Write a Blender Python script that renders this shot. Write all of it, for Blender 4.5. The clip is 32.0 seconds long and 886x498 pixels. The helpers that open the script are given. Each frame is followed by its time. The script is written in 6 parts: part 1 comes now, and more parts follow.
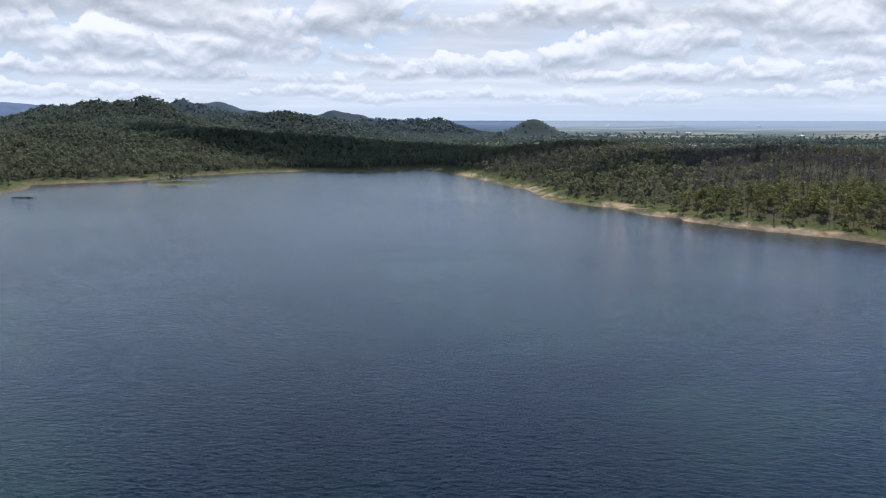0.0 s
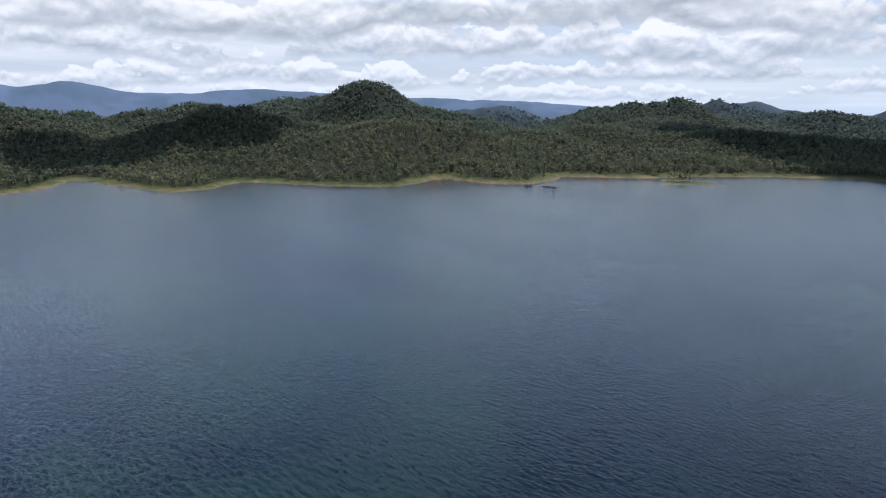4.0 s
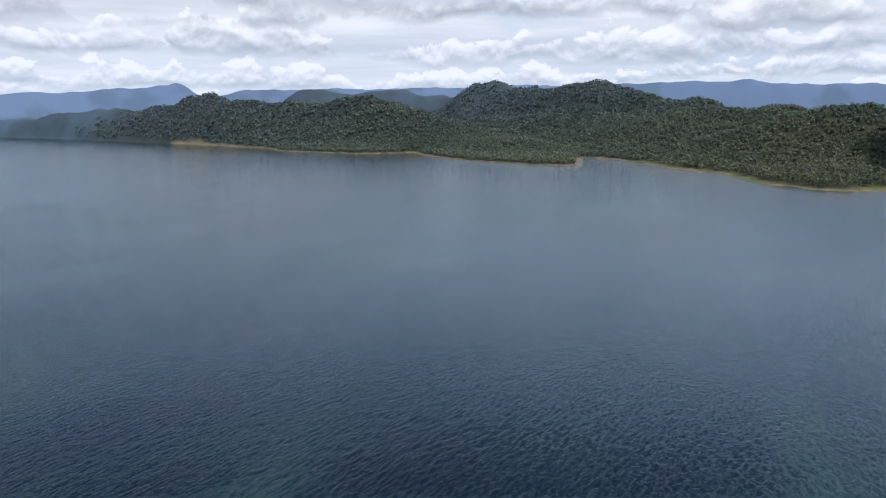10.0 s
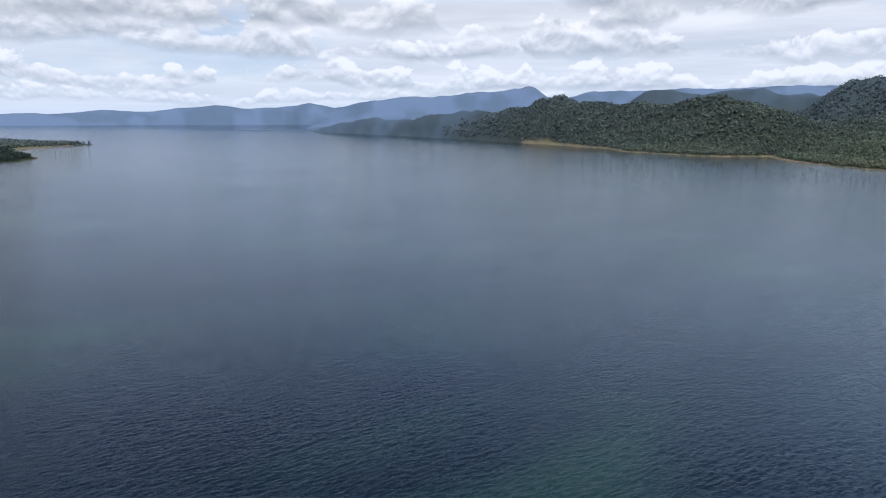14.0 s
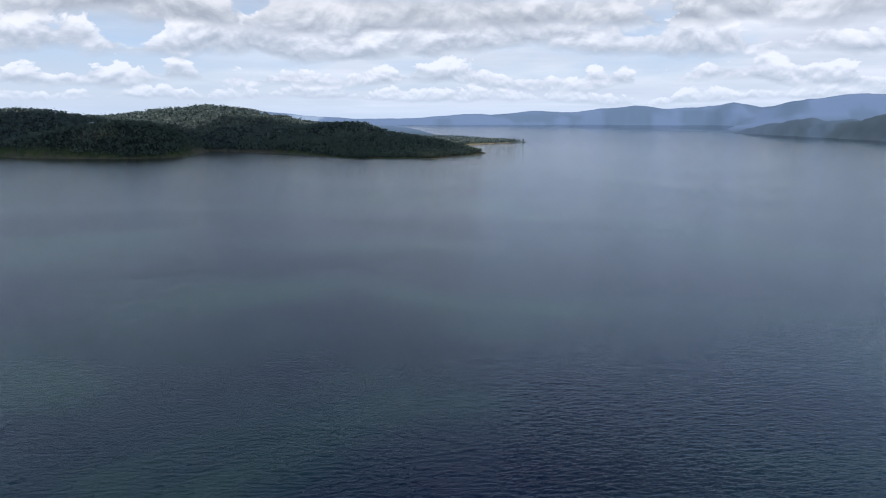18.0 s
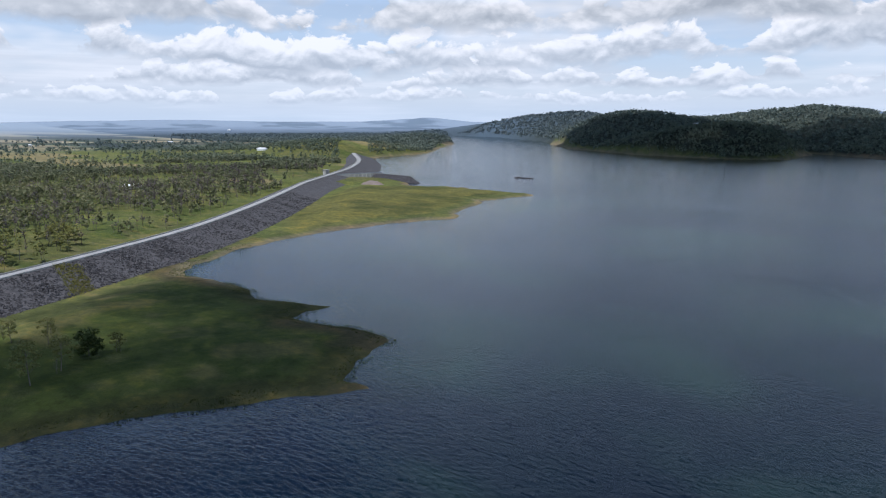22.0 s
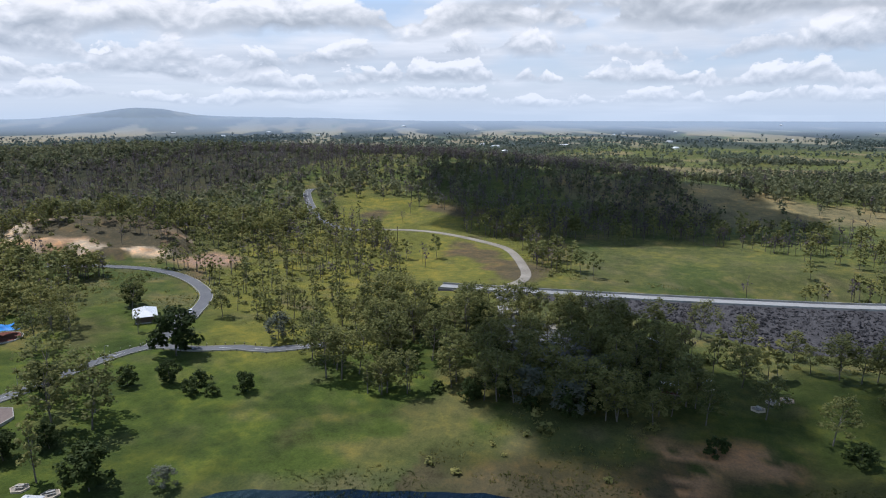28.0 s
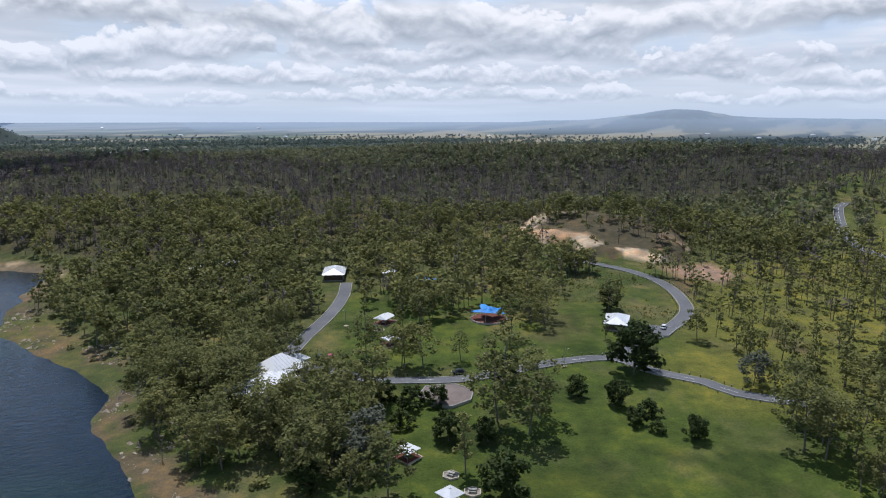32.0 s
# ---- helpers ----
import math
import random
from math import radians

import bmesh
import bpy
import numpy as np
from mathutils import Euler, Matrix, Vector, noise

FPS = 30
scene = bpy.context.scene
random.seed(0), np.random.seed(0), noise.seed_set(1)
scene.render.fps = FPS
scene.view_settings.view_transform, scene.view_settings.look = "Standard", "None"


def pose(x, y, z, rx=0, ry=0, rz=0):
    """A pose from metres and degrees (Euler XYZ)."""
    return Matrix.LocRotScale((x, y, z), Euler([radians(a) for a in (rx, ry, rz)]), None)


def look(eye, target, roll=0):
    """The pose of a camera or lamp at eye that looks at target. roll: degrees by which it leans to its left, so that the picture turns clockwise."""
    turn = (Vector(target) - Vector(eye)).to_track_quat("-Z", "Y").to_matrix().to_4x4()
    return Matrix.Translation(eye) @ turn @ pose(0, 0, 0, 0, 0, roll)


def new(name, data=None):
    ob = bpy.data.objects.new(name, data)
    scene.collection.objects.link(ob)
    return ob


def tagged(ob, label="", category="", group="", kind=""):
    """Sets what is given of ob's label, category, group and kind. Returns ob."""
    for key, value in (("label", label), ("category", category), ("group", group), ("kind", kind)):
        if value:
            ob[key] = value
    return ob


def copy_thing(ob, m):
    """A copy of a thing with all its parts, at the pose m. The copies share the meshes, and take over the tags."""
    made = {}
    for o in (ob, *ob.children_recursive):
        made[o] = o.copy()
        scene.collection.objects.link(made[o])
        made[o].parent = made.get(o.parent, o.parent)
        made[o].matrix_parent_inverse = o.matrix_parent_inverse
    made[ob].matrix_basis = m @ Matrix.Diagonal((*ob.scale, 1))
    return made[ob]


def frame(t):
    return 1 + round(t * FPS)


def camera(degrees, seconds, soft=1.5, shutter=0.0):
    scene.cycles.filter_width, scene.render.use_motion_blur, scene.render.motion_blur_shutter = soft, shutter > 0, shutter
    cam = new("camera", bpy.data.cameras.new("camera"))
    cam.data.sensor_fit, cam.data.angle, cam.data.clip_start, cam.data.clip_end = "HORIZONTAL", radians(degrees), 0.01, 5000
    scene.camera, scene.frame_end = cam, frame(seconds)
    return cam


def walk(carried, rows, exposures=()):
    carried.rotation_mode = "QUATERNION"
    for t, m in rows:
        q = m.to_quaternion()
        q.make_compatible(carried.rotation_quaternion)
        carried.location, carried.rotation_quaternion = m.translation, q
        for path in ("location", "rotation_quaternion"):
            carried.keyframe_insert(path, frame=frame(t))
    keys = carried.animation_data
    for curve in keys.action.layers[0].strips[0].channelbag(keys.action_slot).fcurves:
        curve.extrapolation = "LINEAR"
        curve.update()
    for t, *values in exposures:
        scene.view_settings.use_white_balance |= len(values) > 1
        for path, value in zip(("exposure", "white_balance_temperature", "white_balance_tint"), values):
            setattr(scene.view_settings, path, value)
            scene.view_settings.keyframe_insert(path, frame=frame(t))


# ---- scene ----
cam = camera(64.85, 32.0, soft=1.1)
# seconds, place, tilt, heading
PATH = [
    (0, 0.0, 0.0, 85.0, 79.29, 10.68), (0.5, 3.6, 1.3, 85.1, 79.29, 16.57), (1, 7.2, 2.6, 85.2, 79.29, 21.67),
    (1.5, 10.8, 3.8, 85.3, 79.28, 26.76), (2, 14.4, 5.1, 85.5, 79.29, 31.88), (2.5, 18.1, 6.3, 85.7, 79.28, 37.01),
    (3, 21.7, 7.6, 86.0, 79.28, 42.12), (3.5, 25.3, 8.8, 86.3, 79.28, 47.21), (5.5, 39.7, 13.7, 87.5, 79.33, 68.67),
    (6, 43.3, 15.0, 87.8, 79.33, 74.17), (6.5, 47.0, 16.2, 88.0, 79.31, 79.74), (7, 50.7, 17.5, 88.3, 79.32, 85.28),
    (7.5, 54.4, 18.7, 88.4, 79.29, 90.95), (8, 58.3, 19.9, 88.6, 79.30, 96.77), (8.5, 62.1, 21.1, 88.7, 79.28, 102.55),
    (9, 66.0, 22.3, 88.7, 79.28, 107.79), (9.5, 70.0, 23.4, 88.8, 79.27, 112.60), (10, 73.9, 24.5, 88.8, 79.27, 116.50),
    (10.5, 78.0, 25.6, 88.9, 79.27, 119.56), (11, 82.0, 26.6, 88.9, 79.27, 122.71), (11.5, 86.0, 27.7, 88.9, 79.30, 126.46),
    (12, 90.1, 28.7, 89.0, 79.29, 129.72), (12.5, 94.1, 29.7, 89.1, 79.31, 133.13), (13, 98.1, 30.7, 89.2, 79.34, 136.56),
    (13.5, 102.1, 31.6, 89.4, 79.35, 140.02), (14, 106.1, 32.5, 89.5, 79.34, 143.56), (14.5, 110.1, 33.3, 89.7, 79.37, 147.09),
    (16.5, 125.8, 36.6, 90.6, 79.35, 162.16), (17, 129.7, 37.3, 90.8, 79.34, 166.29), (17.5, 133.5, 38.1, 91.0, 79.33, 171.16),
    (18, 137.4, 38.8, 91.2, 79.33, 176.09), (18.5, 141.2, 39.5, 91.4, 79.32, 181.16), (19, 145.0, 40.1, 91.6, 79.31, 186.63),
    (19.5, 148.8, 40.8, 91.8, 79.31, 192.37), (20, 152.5, 41.4, 92.0, 79.30, 198.20), (20.5, 156.3, 42.0, 92.1, 79.34, 203.97),
    (21, 160.1, 42.7, 92.1, 79.34, 209.79), (21.5, 164.0, 43.5, 92.1, 79.35, 215.57), (22, 167.9, 44.3, 92.0, 79.37, 221.35),
    (22.5, 171.9, 45.1, 91.9, 79.37, 227.19), (23, 176.0, 45.9, 91.7, 79.37, 233.02), (23.5, 180.1, 46.8, 91.5, 79.36, 238.99),
    (24, 184.2, 47.8, 91.2, 79.36, 244.92), (24.5, 188.4, 48.8, 90.8, 79.37, 250.89), (25, 192.4, 49.9, 90.5, 79.35, 256.85),
    (25.5, 196.4, 51.0, 90.1, 79.34, 262.82), (26, 200.4, 52.3, 89.7, 79.32, 269.25), (26.5, 204.5, 53.5, 89.3, 79.29, 275.91),
    (28.5, 220.6, 58.7, 88.0, 79.28, 299.07), (29, 224.6, 60.0, 87.9, 79.28, 304.32), (29.5, 228.6, 61.4, 87.8, 79.30, 309.52),
    (30, 232.5, 62.7, 87.8, 79.30, 314.75), (30.5, 236.3, 64.1, 87.8, 79.31, 319.96), (31, 240.1, 65.6, 87.6, 79.31, 325.12),
    (31.5, 243.9, 67.0, 87.4, 79.33, 330.20), (32, 247.8, 68.4, 87.2, 79.39, 335.33),
]
walk(cam, [(t, pose(x, y, z, tilt, 0, heading)) for t, x, y, z, tilt, heading in PATH],
     exposures=[(0.0, 0.0, 6000, 14), (27.0, 0.0, 6000, 14), (30.0, -0.12, 6000, 14), (32.0, -0.12, 6000, 14)])



# ---- world, sun ----
SUN_AZ, SUN_EL = 8.0, 64.0          # clockwise from +y, above the horizon
sun_way = Vector((math.sin(radians(SUN_AZ)) * math.cos(radians(SUN_EL)),
                  math.cos(radians(SUN_AZ)) * math.cos(radians(SUN_EL)), math.sin(radians(SUN_EL))))
sun = new("sun", bpy.data.lights.new("sun", "SUN"))
sun.data.energy, sun.data.angle, sun.data.color = 4.2, radians(0.55), (1.0, 0.96, 0.9)
sun.matrix_world = look((0, 0, 900), Vector((0, 0, 900)) - sun_way)


class Nodes:
    """A short hand for node trees."""

    def __init__(self, tree):
        self.tree = tree
        tree.nodes.clear()

    def add(self, kind, values=None):
        return self.fill(self.tree.nodes.new(kind), values)

    def fill(self, n, values):
        for k, v in (values or {}).items():
            if isinstance(v, bpy.types.NodeSocket):
                self.tree.links.new(v, n.inputs[k])
            else:
                n.inputs[k].default_value = v
        return n

    def math(self, op, a, b=0.0, c=0.0, clamp=False):
        n = self.tree.nodes.new("ShaderNodeMath")
        n.operation, n.use_clamp = op, clamp
        return self.fill(n, {0: a, 1: b, 2: c}).outputs[0]

    def ramp(self, fac, stops, interp="LINEAR"):
        n = self.add("ShaderNodeValToRGB", {"Fac": fac})
        n.color_ramp.interpolation = interp
        els = n.color_ramp.elements
        while len(els) < len(stops):
            els.new(0.5)
        for e, (p, c) in zip(els, stops):
            e.position, e.color = p, (*c, 1) if len(c) == 3 else c
        return n.outputs[0]

    def mix(self, fac, a, b, blend="MIX"):
        n = self.tree.nodes.new("ShaderNodeMix")
        n.data_type, n.blend_type = "RGBA", blend
        for i, v in ((0, fac), (6, a), (7, b)):
            if isinstance(v, bpy.types.NodeSocket):
                self.tree.links.new(v, n.inputs[i])
            else:
                n.inputs[i].default_value = (*v, 1) if isinstance(v, tuple) and len(v) == 3 else v
        return n.outputs[2]

    def attribute(self, name, output):
        n = self.tree.nodes.new("ShaderNodeAttribute")
        n.attribute_name = name
        return n.outputs[output]

    def noise(self, vec, scale, detail=4.0, rough=0.55, dist=0.0):
        return self.add("ShaderNodeTexNoise", {"Vector": vec, "Scale": scale, "Detail": detail, "Roughness": rough,
                                               "Distortion": dist}).outputs[0]


def make_world():
    world = bpy.data.worlds.new("sky")
    scene.world = world
    world.use_nodes = True
    n = Nodes(world.node_tree)
    sky = n.add("ShaderNodeTexSky")
    sky.sky_type, sky.sun_disc = "NISHITA", False
    sky.sun_elevation, sky.sun_rotation, sky.dust_density = radians(SUN_EL), radians(SUN_AZ), 1.5
    way = n.add("ShaderNodeTexCoord").outputs["Generated"]
    xyz = n.add("ShaderNodeSeparateXYZ", {0: way})
    up = n.math("MAXIMUM", xyz.outputs[2], 0.0)
    band = n.math("LOGARITHM", n.math("ADD", up, 0.035), 2.718282)

    def place(sx, sz, off):
        return n.add("ShaderNodeCombineXYZ", {0: n.math("MULTIPLY", xyz.outputs[0], sx), 1: n.math("MULTIPLY", xyz.outputs[1], sx),
                                              2: n.math("MULTIPLY_ADD", band, sz, off)}).outputs[0]

    def layer(sx, sz, off, detail):
        return n.noise(place(sx, sz, off), 1.0, detail, 0.55)

    def bank(b, h, f, seed, behind):
        """A row of cumulus with its flat grey base at the height b, about h high, f heads to a radian."""
        def spot(kx, kz, lift=0.0):
            return n.add("ShaderNodeCombineXYZ", {0: n.math("MULTIPLY", xyz.outputs[0], kx * f), 1: n.math("MULTIPLY", xyz.outputs[1], kx * f),
                                                  2: n.math("MULTIPLY_ADD", up, kz * f, seed + lift)}).outputs[0]

        flat = spot(1.0, 0.0)
        mass = n.math("MINIMUM", n.math("MULTIPLY", n.math("SUBTRACT", n.noise(flat, 1.1, 2.0), 0.285), 4.6), 1.25)
        puff = n.noise(spot(3.0, 4.6), 1.0, 5.0, 0.56, 0.25)
        # heads are lit from above, their undersides stay grey
        relief = n.math("SUBTRACT", puff, n.noise(spot(3.0, 4.6, 0.20), 1.0, 3.0, 0.5, 0.25))
        sway = n.math("MULTIPLY", n.math("SUBTRACT", n.noise(flat, 0.45, 2.0), 0.5), 2.8 * h)
        over = n.math("MULTIPLY", n.math("SUBTRACT", n.math("SUBTRACT", up, b), sway), 1.0 / h)
        inside = n.math("SUBTRACT", n.math("MULTIPLY_ADD", n.math("SUBTRACT", puff, 0.5), 3.4, mass), over)
        foot = n.math("MULTIPLY_ADD", n.math("SUBTRACT", puff, 0.5), 1.0, over)
        mask = n.math("MULTIPLY", n.math("SMOOTH_MIN", n.math("MULTIPLY", inside, 6.5, 0.0, True), 1.0, 0.12), n.math("MULTIPLY_ADD", foot, 3.6, 0.35, True))
        shade = n.math("ADD", n.math("MULTIPLY", n.math("MINIMUM", over, 1.2), 0.40), n.math("ADD", n.math("MULTIPLY", relief, 1.7), n.math("MULTIPLY_ADD", inside, -0.17, n.math("MULTIPLY_ADD", puff, 1.1, 0.02))))
        pale = n.ramp(shade, [(0.34, (0.445, 0.49, 0.535)), (0.58, (0.61, 0.65, 0.685)), (0.80, (0.84, 0.86, 0.875)), (0.96, (0.985, 0.985, 0.985))])
        return n.mix(mask, behind, pale)

    haze = n.ramp(up, [(0.0, (0.62, 0.74, 0.88)), (0.03, (0.70, 0.80, 0.92)), (0.11, (0.55, 0.72, 0.95))])
    low = n.ramp(up, [(0.0, (0.75, 0.75, 0.75)), (0.05, (0.25, 0.25, 0.25)), (0.13, (0, 0, 0))])
    blue = n.mix(0.55, n.mix(1.0, sky.outputs[0], (0.12, 0.12, 0.12), "MULTIPLY"), haze)
    # added sky bands, mostly unseen: bright, dark, then paler zenith, tuning reflections and fill
    under = n.ramp(up, [(0.15, (1, 1, 1)), (0.20, (1.52, 1.90, 2.28)), (0.27, (1.25, 1.62, 2.02)), (0.37, (0.45, 0.64, 0.88)), (0.48, (0.125, 0.19, 0.285)), (0.66, (0.17, 0.25, 0.36)), (0.82, (0.42, 0.50, 0.62)), (1.0, (0.70, 0.76, 0.85))])
    # added darkening of the southern sky, mostly unseen, so the lake reflects less
    toward = n.math("MAXIMUM", n.math("ADD", n.math("MULTIPLY", xyz.outputs[0], 0.17), n.math("MULTIPLY", xyz.outputs[1], -0.98)), 0.0)
    side = n.math("MULTIPLY_ADD", n.math("MULTIPLY", n.math("POWER", toward, 2.2), n.math("MULTIPLY_ADD", up, 4.5, -0.5, True)), -0.85, 1.0)
    under = n.mix(1.0, under, n.add("ShaderNodeCombineXYZ", {0: side, 1: side, 2: side}).outputs[0], "MULTIPLY")
    # thin grey-white veil that leaves few gaps, more of them to the east
    open_east = n.math("MULTIPLY_ADD", xyz.outputs[0], 0.07, layer(3.4, 1.3, 27.0, 4.0))
    gaps = n.ramp(open_east, [(0.46, (0.97, 0.97, 0.97)), (0.62, (0.12, 0.12, 0.12))])
    sheet = n.ramp(layer(2.6, 4.2, 41.0, 5.0), [(0.36, (0.62, 0.665, 0.71)), (0.52, (0.76, 0.795, 0.825)), (0.66, (0.91, 0.925, 0.935))])
    rows = n.mix(gaps, blue, sheet)
    for i, (b, h, f) in enumerate(((0.022, 0.016, 9.0), (0.044, 0.026, 7.0), (0.076, 0.040, 5.2), (0.112, 0.052, 4.0), (0.158, 0.062, 3.3))):
        rows = bank(b, h, f, 3.7 * i + 1.3, rows)
    clouds = n.mix(1.0, rows, under, "MULTIPLY")
    col = n.mix(low, clouds, haze)
    ground = n.math("GREATER_THAN", xyz.outputs[2], -0.02)
    col = n.mix(ground, (0.08, 0.1, 0.09), col)
    n.add("ShaderNodeOutputWorld", {0: n.add("ShaderNodeBackground", {"Color": col, "Strength": 1.0}).outputs[0]})


make_world()
scene.view_settings.exposure = 0.0


# ---- materials ----
MATS = {}


def material(name, colors, rough=0.8, scale=1.0, bump=0.3, bump_scale=6.0, metal=0.0, spec=0.3, attr="", spread=0.0, coords="Object"):
    """A worn, two-scale material. colors: the ramp from dark to light; attr: an attribute whose colour is mixed in."""
    m = bpy.data.materials.new(name)
    m.use_nodes = True
    n = Nodes(m.node_tree)
    vec = n.add("ShaderNodeTexCoord").outputs[coords]
    big, small = n.noise(vec, 0.13 * scale, 5.0), n.noise(vec, 1.7 * scale, 6.0, 0.65)
    fac = n.math("ADD", n.math("MULTIPLY", big, 0.55), n.math("MULTIPLY", small, 0.45))
    if spread:
        rnd = n.add("ShaderNodeObjectInfo").outputs["Random"]
        fac = n.math("MULTIPLY_ADD", n.math("SUBTRACT", rnd, 0.5), spread, fac)
    k = len(colors) - 1
    col = n.ramp(fac, [(0.32 + 0.36 * i / k, c) for i, c in enumerate(colors)])
    if attr:
        a = n.attribute(attr, "Color")
        col = n.mix(1.0, a, n.mix(0.75, (1, 1, 1), col), "MULTIPLY")
    bsdf = n.add("ShaderNodeBsdfPrincipled", {"Base Color": col, "Roughness": rough, "Metallic": metal, "Specular IOR Level": spec})
    if bump:
        b = n.add("ShaderNodeBump", {"Height": n.noise(vec, bump_scale, 5.0, 0.65), "Strength": bump, "Distance": 0.4})
        n.tree.links.new(b.outputs[0], bsdf.inputs["Normal"])
    n.add("ShaderNodeOutputMaterial", {0: bsdf.outputs[0]})
    MATS[name] = m
    return m


def haze_tint(n, col, top):
    """Distance haze painted into a leaf colour: bluer and greyer away from the middle."""
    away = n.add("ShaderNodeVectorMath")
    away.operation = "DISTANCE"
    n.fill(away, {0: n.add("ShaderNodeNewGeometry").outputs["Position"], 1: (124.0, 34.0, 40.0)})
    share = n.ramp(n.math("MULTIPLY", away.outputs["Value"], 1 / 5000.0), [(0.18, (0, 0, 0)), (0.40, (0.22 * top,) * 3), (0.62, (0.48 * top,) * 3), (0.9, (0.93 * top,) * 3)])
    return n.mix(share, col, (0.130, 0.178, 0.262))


def leaf_material(name, dark, mid, light):
    """Foliage: a tint by tree from the attribute 'tint', a finer one by leaf clump."""
    m = bpy.data.materials.new(name)
    m.use_nodes = True
    n = Nodes(m.node_tree)
    tint = n.attribute("tint", "Fac")
    isl = n.add("ShaderNodeNewGeometry").outputs["Random Per Island"]
    obj = n.add("ShaderNodeObjectInfo").outputs["Random"]
    vec = n.add("ShaderNodeTexCoord").outputs["Object"]
    fac = n.math("ADD", n.math("MULTIPLY", tint, 0.55), n.math("MULTIPLY", isl, 0.25))
    fac = n.math("ADD", fac, n.math("MULTIPLY", n.math("SUBTRACT", obj, 0.5), 0.3))
    fac = n.math("ADD", fac, n.math("MULTIPLY", n.noise(vec, 0.9, 4.0, 0.7), 0.2))
    col = n.ramp(fac, [(0.1, dark), (0.5, mid), (0.95, light)])
    # woods on hills and plain get distance haze mixed into their leaf colour
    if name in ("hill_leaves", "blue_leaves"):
        col = haze_tint(n, col, 1.0)
    bsdf = n.add("ShaderNodeBsdfPrincipled", {"Base Color": col, "Roughness": 0.75, "Specular IOR Level": 0.15})
    glow = n.add("ShaderNodeBsdfTranslucent", {"Color": col})
    both = n.add("ShaderNodeMixShader", {0: 0.36, 1: bsdf.outputs[0], 2: glow.outputs[0]})
    n.add("ShaderNodeOutputMaterial", {0: both.outputs[0]})
    MATS[name] = m
    return m


def water_material():
    m = bpy.data.materials.new("lake_water")
    m.use_nodes = True
    n = Nodes(m.node_tree)
    vec = n.add("ShaderNodeTexCoord").outputs["Object"]

    def stretched(sx, sy, turn):
        return n.add("ShaderNodeMapping", {"Vector": vec, "Scale": (sx, sy, 1), "Rotation": (0, 0, radians(turn))}).outputs[0]

    gust = n.ramp(n.noise(stretched(1.0, 2.0, 30), 0.0042, 4.0, 0.58, 0.8), [(0.34, (0, 0, 0)), (0.66, (1, 1, 1))])
    chop = n.noise(stretched(0.42, 1.10, -66), 0.66, 4.0, 0.66, 0.8)
    swell = n.noise(stretched(0.4, 1.2, -50), 0.34, 2.0, 0.5)
    height = n.math("ADD", chop, n.math("MULTIPLY", swell, 0.22))
    bump = n.add("ShaderNodeBump", {"Height": height, "Strength": n.math("MULTIPLY_ADD", gust, 0.10, 0.39), "Distance": 0.62})
    murk = n.noise(stretched(1.0, 1.5, 20), 0.0065, 3.0, 0.5, 0.5)
    col = n.ramp(murk, [(0.38, (0.0008, 0.004, 0.014)), (0.52, (0.0016, 0.008, 0.016)), (0.68, (0.007, 0.024, 0.021))])
    bsdf = n.add("ShaderNodeBsdfPrincipled", {"Base Color": col, "Roughness": n.math("MULTIPLY_ADD", gust, 0.02, 0.025), "IOR": 1.333,
                                              "Specular IOR Level": 0.5, "Normal": bump.outputs[0]})
    n.add("ShaderNodeOutputMaterial", {0: bsdf.outputs[0]})
    MATS["lake_water"] = m


water_material()


def ground_material():
    """Grass and soil: the cover's colour, broken up by straw, bare specks and tussocks at three scales."""
    m = bpy.data.materials.new("ground_cover")
    m.use_nodes = True
    n = Nodes(m.node_tree)
    vec = n.add("ShaderNodeTexCoord").outputs["Object"]
    broad, mid, fine = n.noise(vec, 0.035, 5.0, 0.6, 0.8), n.noise(vec, 0.22, 5.0, 0.65), n.noise(vec, 1.5, 4.0, 0.7)
    cover = n.attribute("cover", "Color")
    grain = n.math("ADD", n.math("MULTIPLY", broad, 0.35), n.math("ADD", n.math("MULTIPLY", mid, 0.35), n.math("MULTIPLY", fine, 0.3)))
    col = n.mix(1.0, cover, n.ramp(grain, [(0.34, (0.36, 0.38, 0.38)), (0.48, (0.76, 0.78, 0.78)), (0.62, (1.2, 1.14, 1.02))]), "MULTIPLY")
    # distant country is too far off for single tussocks
    col = n.mix(n.attribute("cover", "Alpha"), cover, col)
    straw = n.ramp(n.math("ADD", n.math("MULTIPLY", broad, 0.5), n.math("MULTIPLY", mid, 0.5)), [(0.50, (0, 0, 0)), (0.64, (0.55, 0.55, 0.55))])
    col = n.mix(n.math("MULTIPLY", straw, n.attribute("cover", "Alpha")), col, n.mix(1.0, col, (1.55, 1.22, 0.95), "MULTIPLY"))
    bsdf = n.add("ShaderNodeBsdfPrincipled", {"Base Color": col, "Roughness": 0.95, "Specular IOR Level": 0.08})
    b = n.add("ShaderNodeBump", {"Height": n.math("ADD", fine, mid), "Strength": 0.7, "Distance": 0.5})
    n.tree.links.new(b.outputs[0], bsdf.inputs["Normal"])
    n.add("ShaderNodeOutputMaterial", {0: bsdf.outputs[0]})
    MATS["ground_cover"] = m


